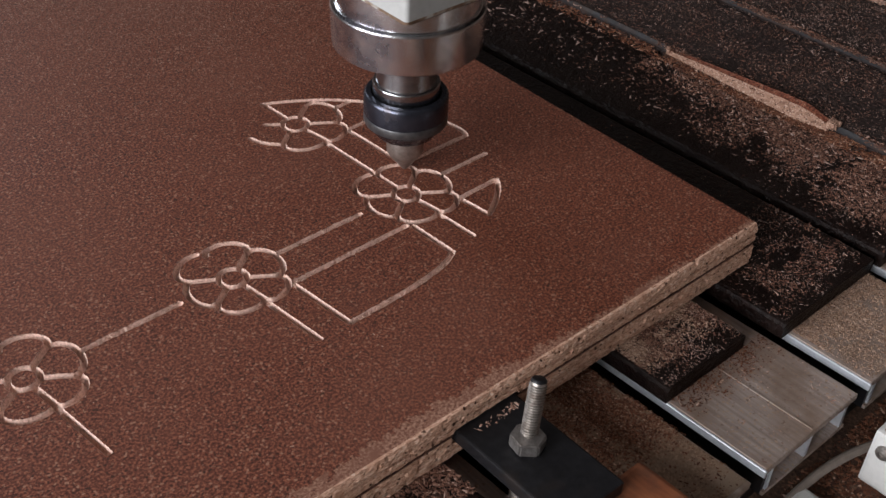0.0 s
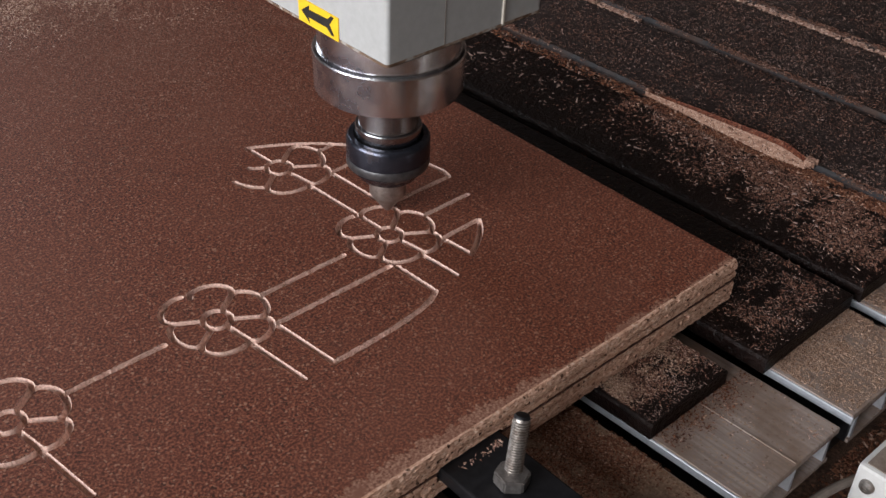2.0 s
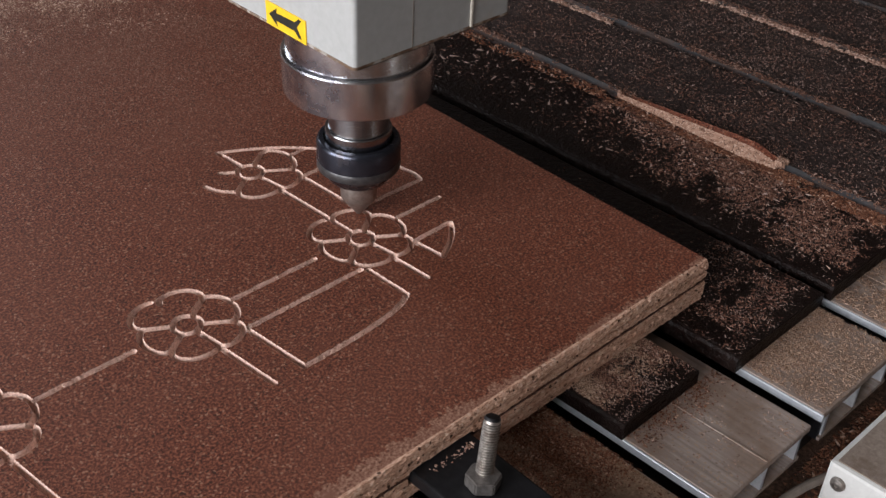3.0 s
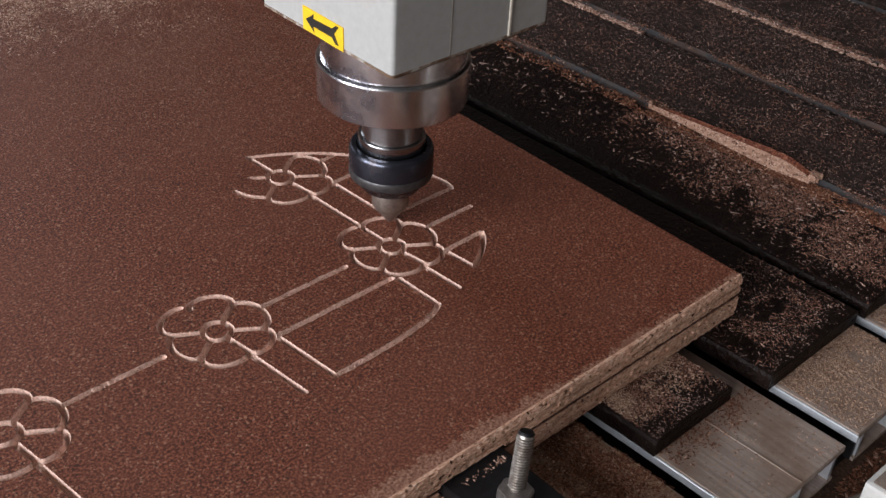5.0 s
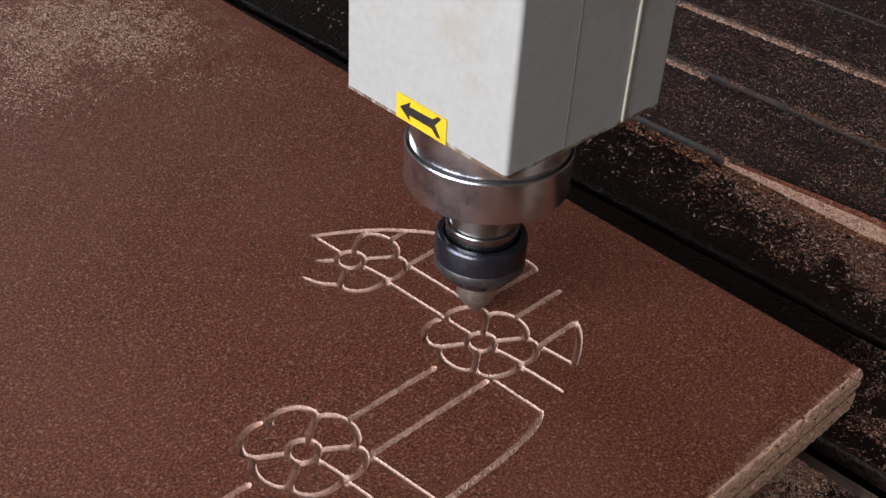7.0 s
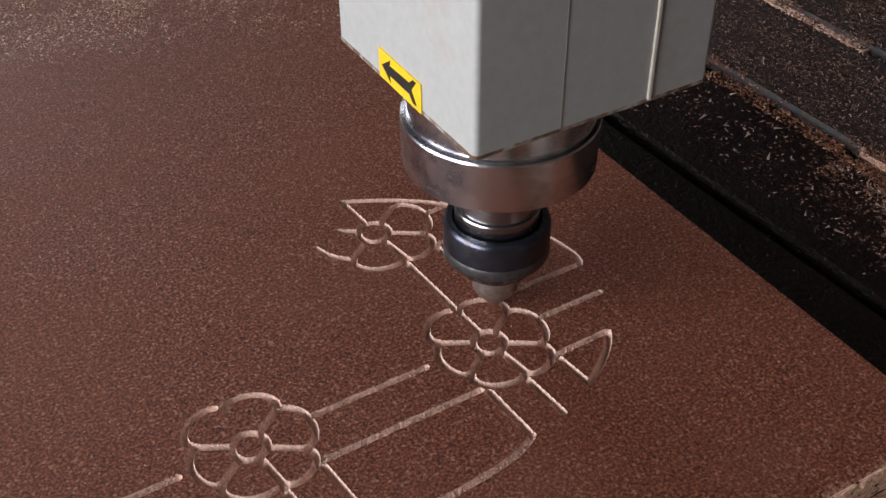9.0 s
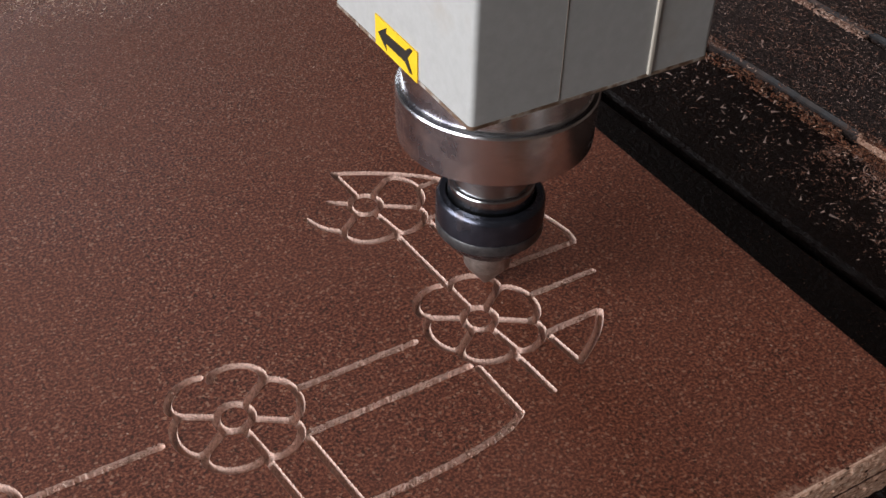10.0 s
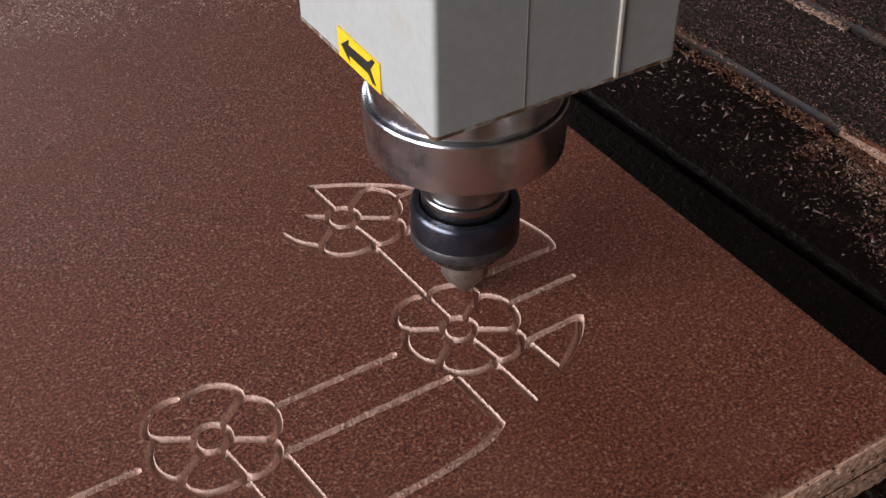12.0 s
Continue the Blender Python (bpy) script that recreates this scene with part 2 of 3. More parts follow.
def prism(outline, lo, hi, axis=2, bevel=0.0):
    """Outline in a plane, pushed from lo to hi along axis."""
    bm = bmesh.new()
    def put(a, b, c):
        return ((c, a, b), (a, c, b), (a, b, c))[axis]
    bottom = [bm.verts.new(put(a, b, lo)) for a, b in outline]
    top = [bm.verts.new(put(a, b, hi)) for a, b in outline]
    n = len(outline)
    bm.faces.new(bottom)
    bm.faces.new(top)
    for k in range(n):
        bm.faces.new((bottom[k], bottom[(k + 1) % n], top[(k + 1) % n], top[k]))
    if bevel:
        bmesh.ops.bevel(bm, geom=list(bm.edges), offset=bevel, segments=2, affect="EDGES")
    return bm


def tube(points, radius, steps=10):
    bm = bmesh.new()
    pts = [Vector(p) for p in points]
    rings = []
    for i, p in enumerate(pts):
        d = (pts[min(i + 1, len(pts) - 1)] - pts[max(i - 1, 0)]).normalized()
        a = d.cross(Vector((0, 0, 1))).normalized()
        b = a.cross(d)
        rings.append([bm.verts.new(p + radius * (math.cos(2 * math.pi * k / steps) * a + math.sin(2 * math.pi * k / steps) * b)) for k in range(steps)])
    for u, w in zip(rings, rings[1:]):
        for k in range(steps):
            bm.faces.new((u[k], u[(k + 1) % steps], w[(k + 1) % steps], w[k]))
    bm.faces.new(rings[0])
    bm.faces.new(rings[-1])
    return bm


RNG = np.random.default_rng(7)
TABLE = RNG.random((256, 256))


def value_noise(x, y, scale):
    """Smooth noise from 0 to 1 over arrays of places."""
    u, v = np.asarray(x) * scale + 57.3, np.asarray(y) * scale + 91.7
    i, j = np.floor(u).astype(int), np.floor(v).astype(int)
    a, b = u - i, v - j
    a, b = a * a * (3 - 2 * a), b * b * (3 - 2 * b)
    t = lambda p, q: TABLE[p % 256, q % 256]
    return (t(i, j) * (1 - a) + t(i + 1, j) * a) * (1 - b) + (t(i, j + 1) * (1 - a) + t(i + 1, j + 1) * a) * b


# ---- the room ----
def wall_with_opening(name, axis, at, thick, span, height, hole, label):
    """A wall across axis 0 or 1, made of four blocks about its opening (a0, a1, z0, z1)."""
    bm = bmesh.new()
    blocks = [(span[0], hole[0], 0, height), (hole[1], span[1], 0, height), (hole[0], hole[1], 0, hole[2]), (hole[0], hole[1], hole[3], height)]
    for a0, a1, z0, z1 in blocks:
        if axis == 0:
            box((at, a0, z0), (at + thick, a1, z1), bm=bm)
        else:
            box((a0, at, z0), (a1, at + thick, z1), bm=bm)
    return tagged(mesh_object(name, bm, M_WALL), label, "wall", kind="structure")


H = 3.6
tagged(mesh_object("floor", box((-2.6, -3.7, -0.1), (4.2, 3.7, 0.0)), M_CONCRETE), "grey stained concrete workshop floor", "floor", kind="structure")
tagged(mesh_object("ceiling", box((-2.6, -3.7, H), (4.2, 3.7, H + 0.1)), M_CEIL), "pale grey sheet ceiling of the workshop", "ceiling", kind="structure")
wall_with_opening("wall_west", 0, -2.6, 0.2, (-3.5, 3.5), H, (-1.05, 1.49, 1.10, 2.34), "plastered workshop wall with a wide window opening")
wall_with_opening("wall_north", 1, 3.5, 0.2, (-2.6, 4.2), H, (-1.0, 0.6, 1.5, 2.9), "plastered workshop wall with a smaller window opening")
tagged(mesh_object("wall_south", box((-2.6, -3.7, 0), (4.2, -3.5, H)), M_WALL), "plain plastered workshop wall", "wall", kind="structure")
tagged(mesh_object("wall_east", box((4.0, -3.5, 0), (4.2, 3.5, H)), M_WALL), "plain plastered workshop wall", "wall", kind="structure")

# ---- the machine table ----
ZB, ZM, ZJ, ZT = 0.863, 0.873, 0.8865, 0.900
LEAN = -0.035


def slant(bm):
    """The bed runs slightly askew to the boards."""
    for v in bm.verts:
        v.co.x += LEAN * v.co.y
    return bm


table = tagged(empty("cnc_table", (0, 0, 0)), "router table with slotted aluminium bed slats on a dark frame", "machine table")
part("frame_beam", box((-0.95, -0.40, 0.66), (0.95, -0.045, 0.822), 0.004), M_DARKDUST, table, "dark beam thickly covered with brown sawdust")
part("frame_beam", box((-0.95, 1.00, 0.66), (0.95, 1.36, 0.822), 0.004), M_MACHINE, table)
for lx in (-0.9, 0.8):
    for ly in (-0.35, 1.2):
        part("leg", box((lx, ly, 0.0), (lx + 0.1, ly + 0.1, 0.66), 0.004), M_MACHINE, table)
# black colour puts the dark of the open slots into this floor
part("slot_floor", box((-0.95, -0.080, 0.822), (0.95, 1.36, 0.8415), 0.0), M_STEEL, table, "floor under the bed slots, coloured black for their shade")

PITCH = 0.0878


def slat_mesh(x0):
    """One hollow extrusion: top, bottom and three webs, with overhanging lips."""
    w, t, y0, y1, zb = 0.0762, 0.0024, -0.0905, 1.36, 0.8415
    bm = bmesh.new()
    box((x0, y0, ZB - 0.0042), (x0 + w, y1, ZB), 0.0005, 1, bm)
    box((x0 + 0.004, y0, zb), (x0 + w - 0.004, y1, zb + t), 0, 1, bm)
    box((x0 + w / 2 - 0.0005, y0 + 0.001, ZB), (x0 + w / 2 + 0.0003, y1, ZB + 0.0004), 0, 1, bm)
    return slant(bm)


for k in range(-8, 9):
    x0 = -0.1085 + k * PITCH
    slat = part("bed_slat", slat_mesh(x0), M_ALU, table)
    lip = slant(box((x0 - 0.0016, -0.0912, ZB - 0.0048), (x0 - 0.0001, 1.36, ZB - 0.0001), 0.0004, 1))
    # added black strip: the shade below the lip, put in as colour
    part("slot_shade", slant(box((x0 + 0.0036, -0.089, 0.8417), (x0 + 0.0056, 1.36, ZB - 0.0053), 0, 1)), M_STEEL, slat, "black strip painting in the shade of the slot")
    for a in (0.006, 0.0374, 0.0678):
        part("web", slant(box((x0 + a, -0.090, 0.8438), (x0 + a + 0.0024, 1.36, ZB - 0.0042), 0, 1)), M_ALU_LIT, slat, "inner web brightened as if lit")
    part("slot_lip", lip, M_ALU_LIT, slat, "slot edge brightened for the light falling on it")


# ---- black planks on the bed ----
def plank(x0, x1, y0, z0, z1, tilt=0.0):
    bm = bmesh.new()
    n = 60
    prof = [(x0, z0), (x0, z1 - 0.0025), (x0 + 0.0008, z1 - 0.0008), (x0 + 0.0028, z1), (x1 - 0.0025, z1 + tilt), (x1 - 0.0006, z1 + tilt - 0.0008), (x1, z1 + tilt - 0.0025), (x1, z0)]
    rings = []
    for i in range(n + 1):
        y = y0 + (1.34 - y0) * (i / n) ** 1.6
        a = 0.0006 * (noise.noise(Vector((x0 * 40, y * 25, 1))))
        b = 0.00022 * (noise.noise(Vector((x0 * 40, y * 18, 5))))
        rings.append([bm.verts.new((x + a, y + (0.0012 * noise.noise(Vector((x * 90, 0, 3))) if i == 0 else 0), z + (b if z > z0 else 0))) for x, z in prof])
    m = len(prof)
    for u, w in zip(rings, rings[1:]):
        for k in range(m):
            bm.faces.new((u[k], u[(k + 1) % m], w[(k + 1) % m], w[k]))
    bm.faces.new(rings[0])
    bm.faces.new(rings[-1])
    return slant(bm)


PLANKS = [(-0.462, -0.395, -0.028, ZM, 0), (-0.372, -0.305, -0.030, ZM, 0), (-0.290, -0.222, -0.030, ZM, 0), (-0.1105, -0.049, -0.034, ZM, 0), (-0.0275, 0.0585, -0.042, ZM, 0),
          (0.066, 0.1515, -0.043, ZM, 0), (0.156, 0.2445, -0.065, ZM + 0.005, 0), (0.2485, 0.337, -0.07, ZM + 0.008, 0), (0.341, 0.430, -0.07, ZM + 0.010, 0), (0.434, 0.523, -0.07, ZM + 0.010, 0), (0.527, 0.616, -0.07, ZM + 0.010, 0)]
for x0, x1, y0, z1, tilt in PLANKS:
    pl = tagged(mesh_object("black_plank", plank(x0, x1, y0, ZB, z1, tilt), M_PLANK if x0 < 0.15 else M_PLANK_DUSTY), "long black plank dusted with wood chips on the bed", "plank", "planks on the bed")
    if x0 > 0.1:
        edge = prism([(x0 - 0.0005, z1 - 0.0030), (x0 - 0.0006, z1 - 0.0016), (x0 + 0.0010, z1 + 0.0003), (x0 + 0.0017, z1 + 0.0001), (x0 + 0.0008, z1 - 0.0028)], y0 + 0.001, 1.33, 1)
        part("lit_edge", slant(edge), M_RIDGE, pl, "dusty grey plank edge with the light on its bevel painted in")

# ---- the boards ----
PLATE = (-0.2165, -0.1805, 0.8812, 0.8895)


def edge_strip(x0, x1, z0, z1, worn):
    """Rough sawn front edge, with the worn upper arris where worn is set."""
    xs = np.concatenate([np.arange(x0, -0.46, 0.02), np.arange(-0.46, x1 - 1e-6, 0.0011), [x1]])
    rows = 27
    verts, faces = [], []
    for j in range(rows + 1):
        f = j / rows
        z = np.full_like(xs, z0 + (z1 - z0) * f)
        deep = value_noise(xs * 0.5, z, 1100) * 0.0005 + np.maximum(0, value_noise(xs * 0.3, z, 1300) - 0.72) * 0.0042
        if worn:
            deep += 0.0052 * np.exp(-((f - 0.44 - 0.07 * value_noise(xs, z * 0, 60)) / 0.042) ** 2) * (value_noise(xs, z * 0 + 3, 110) > 0.3)
            deep += 0.0026 * np.exp(-(f / 0.07) ** 2)
        else:
            deep += 0.0008 + 0.0024 * np.exp(-((f - 1) / 0.06) ** 2) + 0.0012 * np.exp(-((f - 0.55) / 0.08) ** 2) * (value_noise(xs, z * 0, 130) > 0.5)
        if worn:
            k = max(0.0, (f - 0.72) / 0.28)
            deep += (0.0006 + 0.0022 * value_noise(xs, xs * 0, 28)) * k ** 1.7
        hit = (xs > PLATE[0] - 0.001) & (xs < PLATE[1] + 0.001) & (z > PLATE[2] - 0.0006) & (z < PLATE[3] + 0.0006)
        deep = np.where(hit, 0.0125, deep)
        if j in (0, rows):
            deep = np.where(hit, deep, np.clip(deep, 0.0003, 0.0029 if j == rows else 1.0))
        verts += [(float(a), float(b), float(c)) for a, b, c in zip(xs, deep, z)]
    n = len(xs)
    for j in range(rows):
        for i in range(n - 1):
            faces.append((j * n + i, j * n + i + 1, (j + 1) * n + i + 1, (j + 1) * n + i))
    top = verts[rows * n:]
    rear = 0.0030 if worn else 0.016
    back = [(a, rear, c) for a, b, c in top]
    low = [(a, 0.016, c) for a, b, c in verts[:n]]
    s = len(verts)
    verts += back + low
    for i in range(n - 1):
        faces.append((rows * n + i, rows * n + i + 1, s + i + 1, s + i))
        faces.append((s + n + i, s + n + i + 1, i + 1, i))
    return verts, faces


BX, BY = -0.92, 1.24
lower = tagged(empty("lower_particle_board", (0, 0, ZM)), "brown particle board laid as packing under the engraved board", "board")
part("sheet", box((BX, 0.0155 - 0, 0), (0.0015, BY, ZJ - ZM), 0.0, 1), M_CORE, lower)
low_edge = part("sawn_edge", edge_strip(BX, 0.0015, ZM, ZJ - 0.0010, False), M_CORE, lower, "rough pale sawn edge")
low_edge.location.z = -ZM
part("face_layer", box((BX, 0.0014, ZJ - ZM - 0.0011), (PLATE[0] - 0.001, 0.0154, ZJ - ZM - 0.0001)), M_LAM, lower, "dark face layer")
part("face_layer", box((PLATE[1] + 0.001, 0.0014, ZJ - ZM - 0.0011), (0.0018, 0.0154, ZJ - ZM - 0.0001)), M_LAM, lower, "dark face layer")


# the engraved pattern, in metres on the board
def arc_points(c, r, a0, a1, n=14):
    return [(c[0] + r * math.cos(radians(a0 + (a1 - a0) * k / n)), c[1] + r * math.sin(radians(a0 + (a1 - a0) * k / n))) for k in range(n + 1)]


def bend(a, b, c, n=12):
    """A curve from a to c pulled towards b."""
    return [((1 - t) ** 2 * a[0] + 2 * t * (1 - t) * b[0] + t * t * c[0], (1 - t) ** 2 * a[1] + 2 * t * (1 - t) * b[1] + t * t * c[1]) for t in (k / n for k in range(n + 1))]


NOTCHES = ((36, 0.0197), (-33, 0.0210), (-81, 0.0229), (-144, 0.0196), (-210, 0.0198), (-267, 0.0226), (-324, 0.0197))
BULGES = (0.0264, 0.0281, 0.0258, 0.0238, 0.0287, 0.0276)


def flower(c, petals=range(6), spokes=range(5), scale=1.0, gap=False):
    """Ring, spokes and petals of the slightly skewed six-petalled pattern; gap leaves the unfinished stretch open."""
    R = 0.0069
    lines = [arc_points((0, 0), R, 0, 360, 28)]
    for k in spokes:
        a, r = radians(NOTCHES[k][0]), NOTCHES[k][1]
        lines.append([(R * math.cos(a), R * math.sin(a)), (r * math.cos(a), r * math.sin(a))])
    for k in petals:
        (a0, r0), (a1, r1) = NOTCHES[k], NOTCHES[k + 1]
        pts = []
        for i in range(19):
            u = i / 18
            if gap and k == 4 and u > 0.93:
                break
            b = (4 * u * (1 - u)) ** 0.46
            ang, rad = radians(a0 + (a1 - a0) * u), (r0 + (r1 - r0) * u) * (1 - b) + BULGES[k] * b
            pts.append((rad * math.cos(ang), rad * math.sin(ang)))
        lines.append(pts)
    return [[(c[0] + scale * x, c[1] + scale * y) for x, y in l] for l in lines]


F1, F2, F3, F4 = (-0.3492, 0.1354), (-0.2416, 0.1364), (-0.1302, 0.1379), (-0.1367, 0.2312)
f4_lines = flower(F4, (0, 1, 2), (0, 1, 2, 3), 1.08)
f4_lines.append([(F4[0] - 0.0185, F4[1] - 0.0130), (F4[0] - 0.0240, F4[1] - 0.0080), (F4[0] - 0.0272, F4[1] - 0.0030), (F4[0] - 0.0292, F4[1] + 0.0030)])
f4_lines.append([(F4[0] - 0.0058, F4[1] + 0.0043), (F4[0] - 0.0143, F4[1] + 0.0098)])
f4_lines.append([(F4[0] - 0.0003, F4[1] + 0.0072), (F4[0] - 0.0023, F4[1] + 0.0298)])
CLEAN = [
    [(-0.3462, 0.1120), (-0.3414, 0.0750)],
    [(-0.2390, 0.1130), (-0.2343, 0.0754)],
    [(-0.1287, 0.1140), (-0.1264, 0.0886)],
    [(-0.2213, 0.1140), (-0.2168, 0.0754)],
    [(-0.1457, 0.1130), (-0.1440, 0.0850)],
    bend((-0.0825, 0.1172), (-0.0890, 0.1060), (-0.1078, 0.0965)) + [(-0.1102, 0.1160)],
    [(-0.1163, 0.2070), (-0.1133, 0.1612)],
    [(-0.1345, 0.2050), (-0.1305, 0.1465)],
    bend((-0.1390, 0.2610), (-0.0730, 0.2325), (-0.0637, 0.1690), 24) + [(-0.0643, 0.1630), (-0.0657, 0.1608)],
]
ROUGH = [
    [(-0.3215, 0.1360), (-0.271, 0.1362)],
    [(-0.2130, 0.1385), (-0.161, 0.1388)],
    [(-0.2195, 0.1155), (-0.1485, 0.1160)],
    bend((-0.2168, 0.0754), (-0.1545, 0.0748), (-0.1440, 0.0850)),
    [(-0.1105, 0.1170), (-0.0830, 0.1175)],
    [(-0.1025, 0.1398), (-0.0697, 0.1400)],
    [(-0.1133, 0.1608), (-0.0657, 0.1608)],
    [(-0.1160, 0.2078), (-0.0780, 0.2090)],
    [(-0.1065, 0.2315), (-0.0945, 0.2320)],
]
ENGRAVED = [("flower_engraving", flower(f, gap=True)) for f in (F1, F2, F3)] + [("flower_engraving", f4_lines)] + [("line_engraving", [l]) for l in CLEAN + ROUGH]


def segments(lines):
    return np.array([(*a, *b) for l in lines for a, b in zip(l, l[1:])])


SEGS = [segments(l) for _, l in ENGRAVED]
HALF, DEEP = 0.00156, 0.0053
RAGGED = [0.04] * (4 + len(CLEAN)) + [0.6] * len(ROUGH)


def seg_distance(px, py, segs):
    best = np.full(px.shape, 1.0)
    for x0, y0, x1, y1 in segs:
        dx, dy = x1 - x0, y1 - y0
        t = np.clip(((px - x0) * dx + (py - y0) * dy) / (dx * dx + dy * dy + 1e-12), 0, 1)
        best = np.minimum(best, np.hypot(px - x0 - t * dx, py - y0 - t * dy))
    return best


def carved_top():
    """Top sheet in tiles: plain quads, and finely cut tiles where the pattern runs."""
    tile, cells = 0.008, 28
    gx0, gx1, gy0, gy1 = -0.400, -0.040, 0.016, 0.280
    flat_v, flat_f = [], []
    cut = [([], []) for _ in ENGRAVED]

    def quad(store, pts):
        s = len(store[0])
        store[0].extend(pts)
        store[1].append(tuple(range(s, s + len(pts))))

    flat, worn = (flat_v, flat_f), ([], [])
    for a0, a1, b0, b1 in ((BX, gx0, 0.016, BY), (gx1, 0.0, 0.016, BY), (gx0, gx1, gy1, BY)):
        quad(flat, [(a0, b0, ZT), (a1, b0, ZT), (a1, b1, ZT), (a0, b1, ZT)])
    step = 0.0009
    xs = np.concatenate([np.arange(BX, -0.46, 0.02), np.arange(-0.46, -1e-6, step), [0.0]])
    ys = np.linspace(0.0030, 0.016, 15)
    cx = (xs[1:, None] + xs[:-1, None]) / 2 + 0 * ys[None, 1:]
    cy = (ys[None, 1:] + ys[None, :-1]) / 2 + 0 * cx
    reach = np.where(cx < -0.156, 0.0095, 0.0058) * (0.55 + 0.7 * value_noise(cx, cy * 0, 55)) + 0.006 * (value_noise(cx, cy, 520) - 0.5)
    for i in range(len(xs) - 1):
        for j in range(len(ys) - 1):
            quad(worn if cy[i, j] < reach[i, j] else flat, [(float(xs[i]), float(ys[j]), ZT), (float(xs[i + 1]), float(ys[j]), ZT), (float(xs[i + 1]), float(ys[j + 1]), ZT), (float(xs[i]), float(ys[j + 1]), ZT)])
    for i in range(round((gx1 - gx0) / tile)):
        for j in range(round((gy1 - gy0) / tile)):
            x0, y0 = gx0 + i * tile, gy0 + j * tile
            cx, cy = np.array([x0 + tile / 2]), np.array([y0 + tile / 2])
            near = [k for k, s in enumerate(SEGS) if seg_distance(cx, cy, s)[0] < 0.0092]
            if not near:
                quad(flat, [(x0, y0, ZT), (x0 + tile, y0, ZT), (x0 + tile, y0 + tile, ZT), (x0, y0 + tile, ZT)])
                continue
            g = np.linspace(0, tile, cells + 1)
            px, py = np.meshgrid(x0 + g, y0 + g, indexing="ij")
            ds = np.array([seg_distance(px, py, SEGS[k]) for k in near])
            d = ds.min(0)
            own = ds.argmin(0)
            rag = np.array([RAGGED[k] for k in near])[own]
            rough = 0.55 * value_noise(px, py, 330) + 0.45 * value_noise(px, py, 1300)
            wide = HALF * (1 - 0.45 * rag + 0.8 * rag * rough)
            z = -DEEP * np.clip(1 - (d / wide) ** 1.8, 0, 1) * (1 - 0.75 * rag + 1.1 * rag * (value_noise(px, py, 1500) - 0.2))
            z += 0.00022 * np.exp(-((d - wide * 1.12) / 0.0004) ** 2) * value_noise(px, py, 700)
            lim = (px <= x0 + 1e-9) | (px >= x0 + tile - 1e-9) | (py <= y0 + 1e-9) | (py >= y0 + tile - 1e-9)
            flatten = lim & (d > HALF * 1.5)
            z = np.where(flatten, 0.0, z)
            ids = {}
            for u in range(cells):
                for w in range(cells):
                    quad4 = ((u, w), (u + 1, w), (u + 1, w + 1), (u, w + 1))
                    low = sum(z[p] for p in quad4) / 4
                    if low < -0.00012:
                        store, key = cut[near[own[u, w]]], near[own[u, w]]
                    else:
                        store, key = flat, -1
                    face = []
                    for p in quad4:
                        q = (key, p)
                        if q not in ids:
                            ids[q] = len(store[0])
                            store[0].append((float(px[p]), float(py[p]), float(ZT + z[p])))
                        face.append(ids[q])
                    store[1].append(tuple(face))
    return flat, worn, cut


flat, worn, cut = carved_top()
board = tagged(empty("engraved_particle_board", (0, 0, 0)), "dark brown particle board with flower engraving clamped to the bed", "board")
body = box((BX, 0.0155, ZJ), (0.0, BY, ZT - 0.0090), 0.0, 1)
for a0, a1, b0, b1 in ((BX, -0.400, 0.0155, BY), (-0.040, 0.0, 0.0155, BY), (-0.400, -0.040, 0.0155, 0.060), (-0.400, -0.040, 0.280, BY)):
    box((a0, b0, ZT - 0.0090), (a1, b1, ZT - 0.0022), 0.0, 1, body)
part("core", body, M_CORE, board, "pale chipboard core")
face = bmesh.new()
fm = bpy.data.meshes.new("face_parts")
fm.from_pydata(flat[0], [], flat[1])
face.from_mesh(fm)
bpy.data.meshes.remove(fm)
bmesh.ops.remove_doubles(face, verts=face.verts, dist=2e-6)
part("sheet", face, M_SHEET, board, "dark brown speckled face")
part("face_layer", box((BX, 0.0008, ZJ + 0.0001), (PLATE[0] - 0.001, 0.0153, ZJ + 0.0008)), M_LAM, board, "dark face layer")
part("face_layer", box((PLATE[1] + 0.001, 0.0008, ZJ + 0.0001), (0.0003, 0.0153, ZJ + 0.0008)), M_LAM, board, "dark face layer")
part("worn_border", worn, M_WORN, board, "rubbed pale border along the sawn edge")["kind"] = "stuff"
part("sawn_edge", edge_strip(BX, 0.0, ZJ + 0.0007, ZT, True), M_CORE, board, "rough pale sawn edge with worn arris")
for (name, _), data in zip(ENGRAVED, cut):
    part(name, data, M_CUT, board, "pale V-shaped engraved groove")

# ---- the clamp ----
clamp = tagged(empty("hold_down_clamp", (0, 0, 0)), "black steel clamp plate with threaded stud and hex nut", "clamp")
part("plate", box((-0.2165, -0.0655, 0.8815), (-0.1805, 0.0110, 0.8893), 0.0011, 2), M_STEEL, clamp, "black steel plate pushed under the board")
thread = [(0.0037, -0.030)]
for k in range(48):
    z = -0.030 + k * 0.00125
    thread += [(0.0040, z + 0.0003), (0.0040, z + 0.00055), (0.0034, z + 0.00095), (0.0034, z + 0.00115)]
thread += [(0.0037, 0.0301), (0.0033, 0.0318), (0.0012, 0.0320)]
stud = part("threaded_stud", lathe(thread, 22), M_STUD, clamp, "worn galvanised threaded stud", True)
stud.matrix_local = pose(-0.1985, -0.0250, 0.8893, -10, 17, 0)
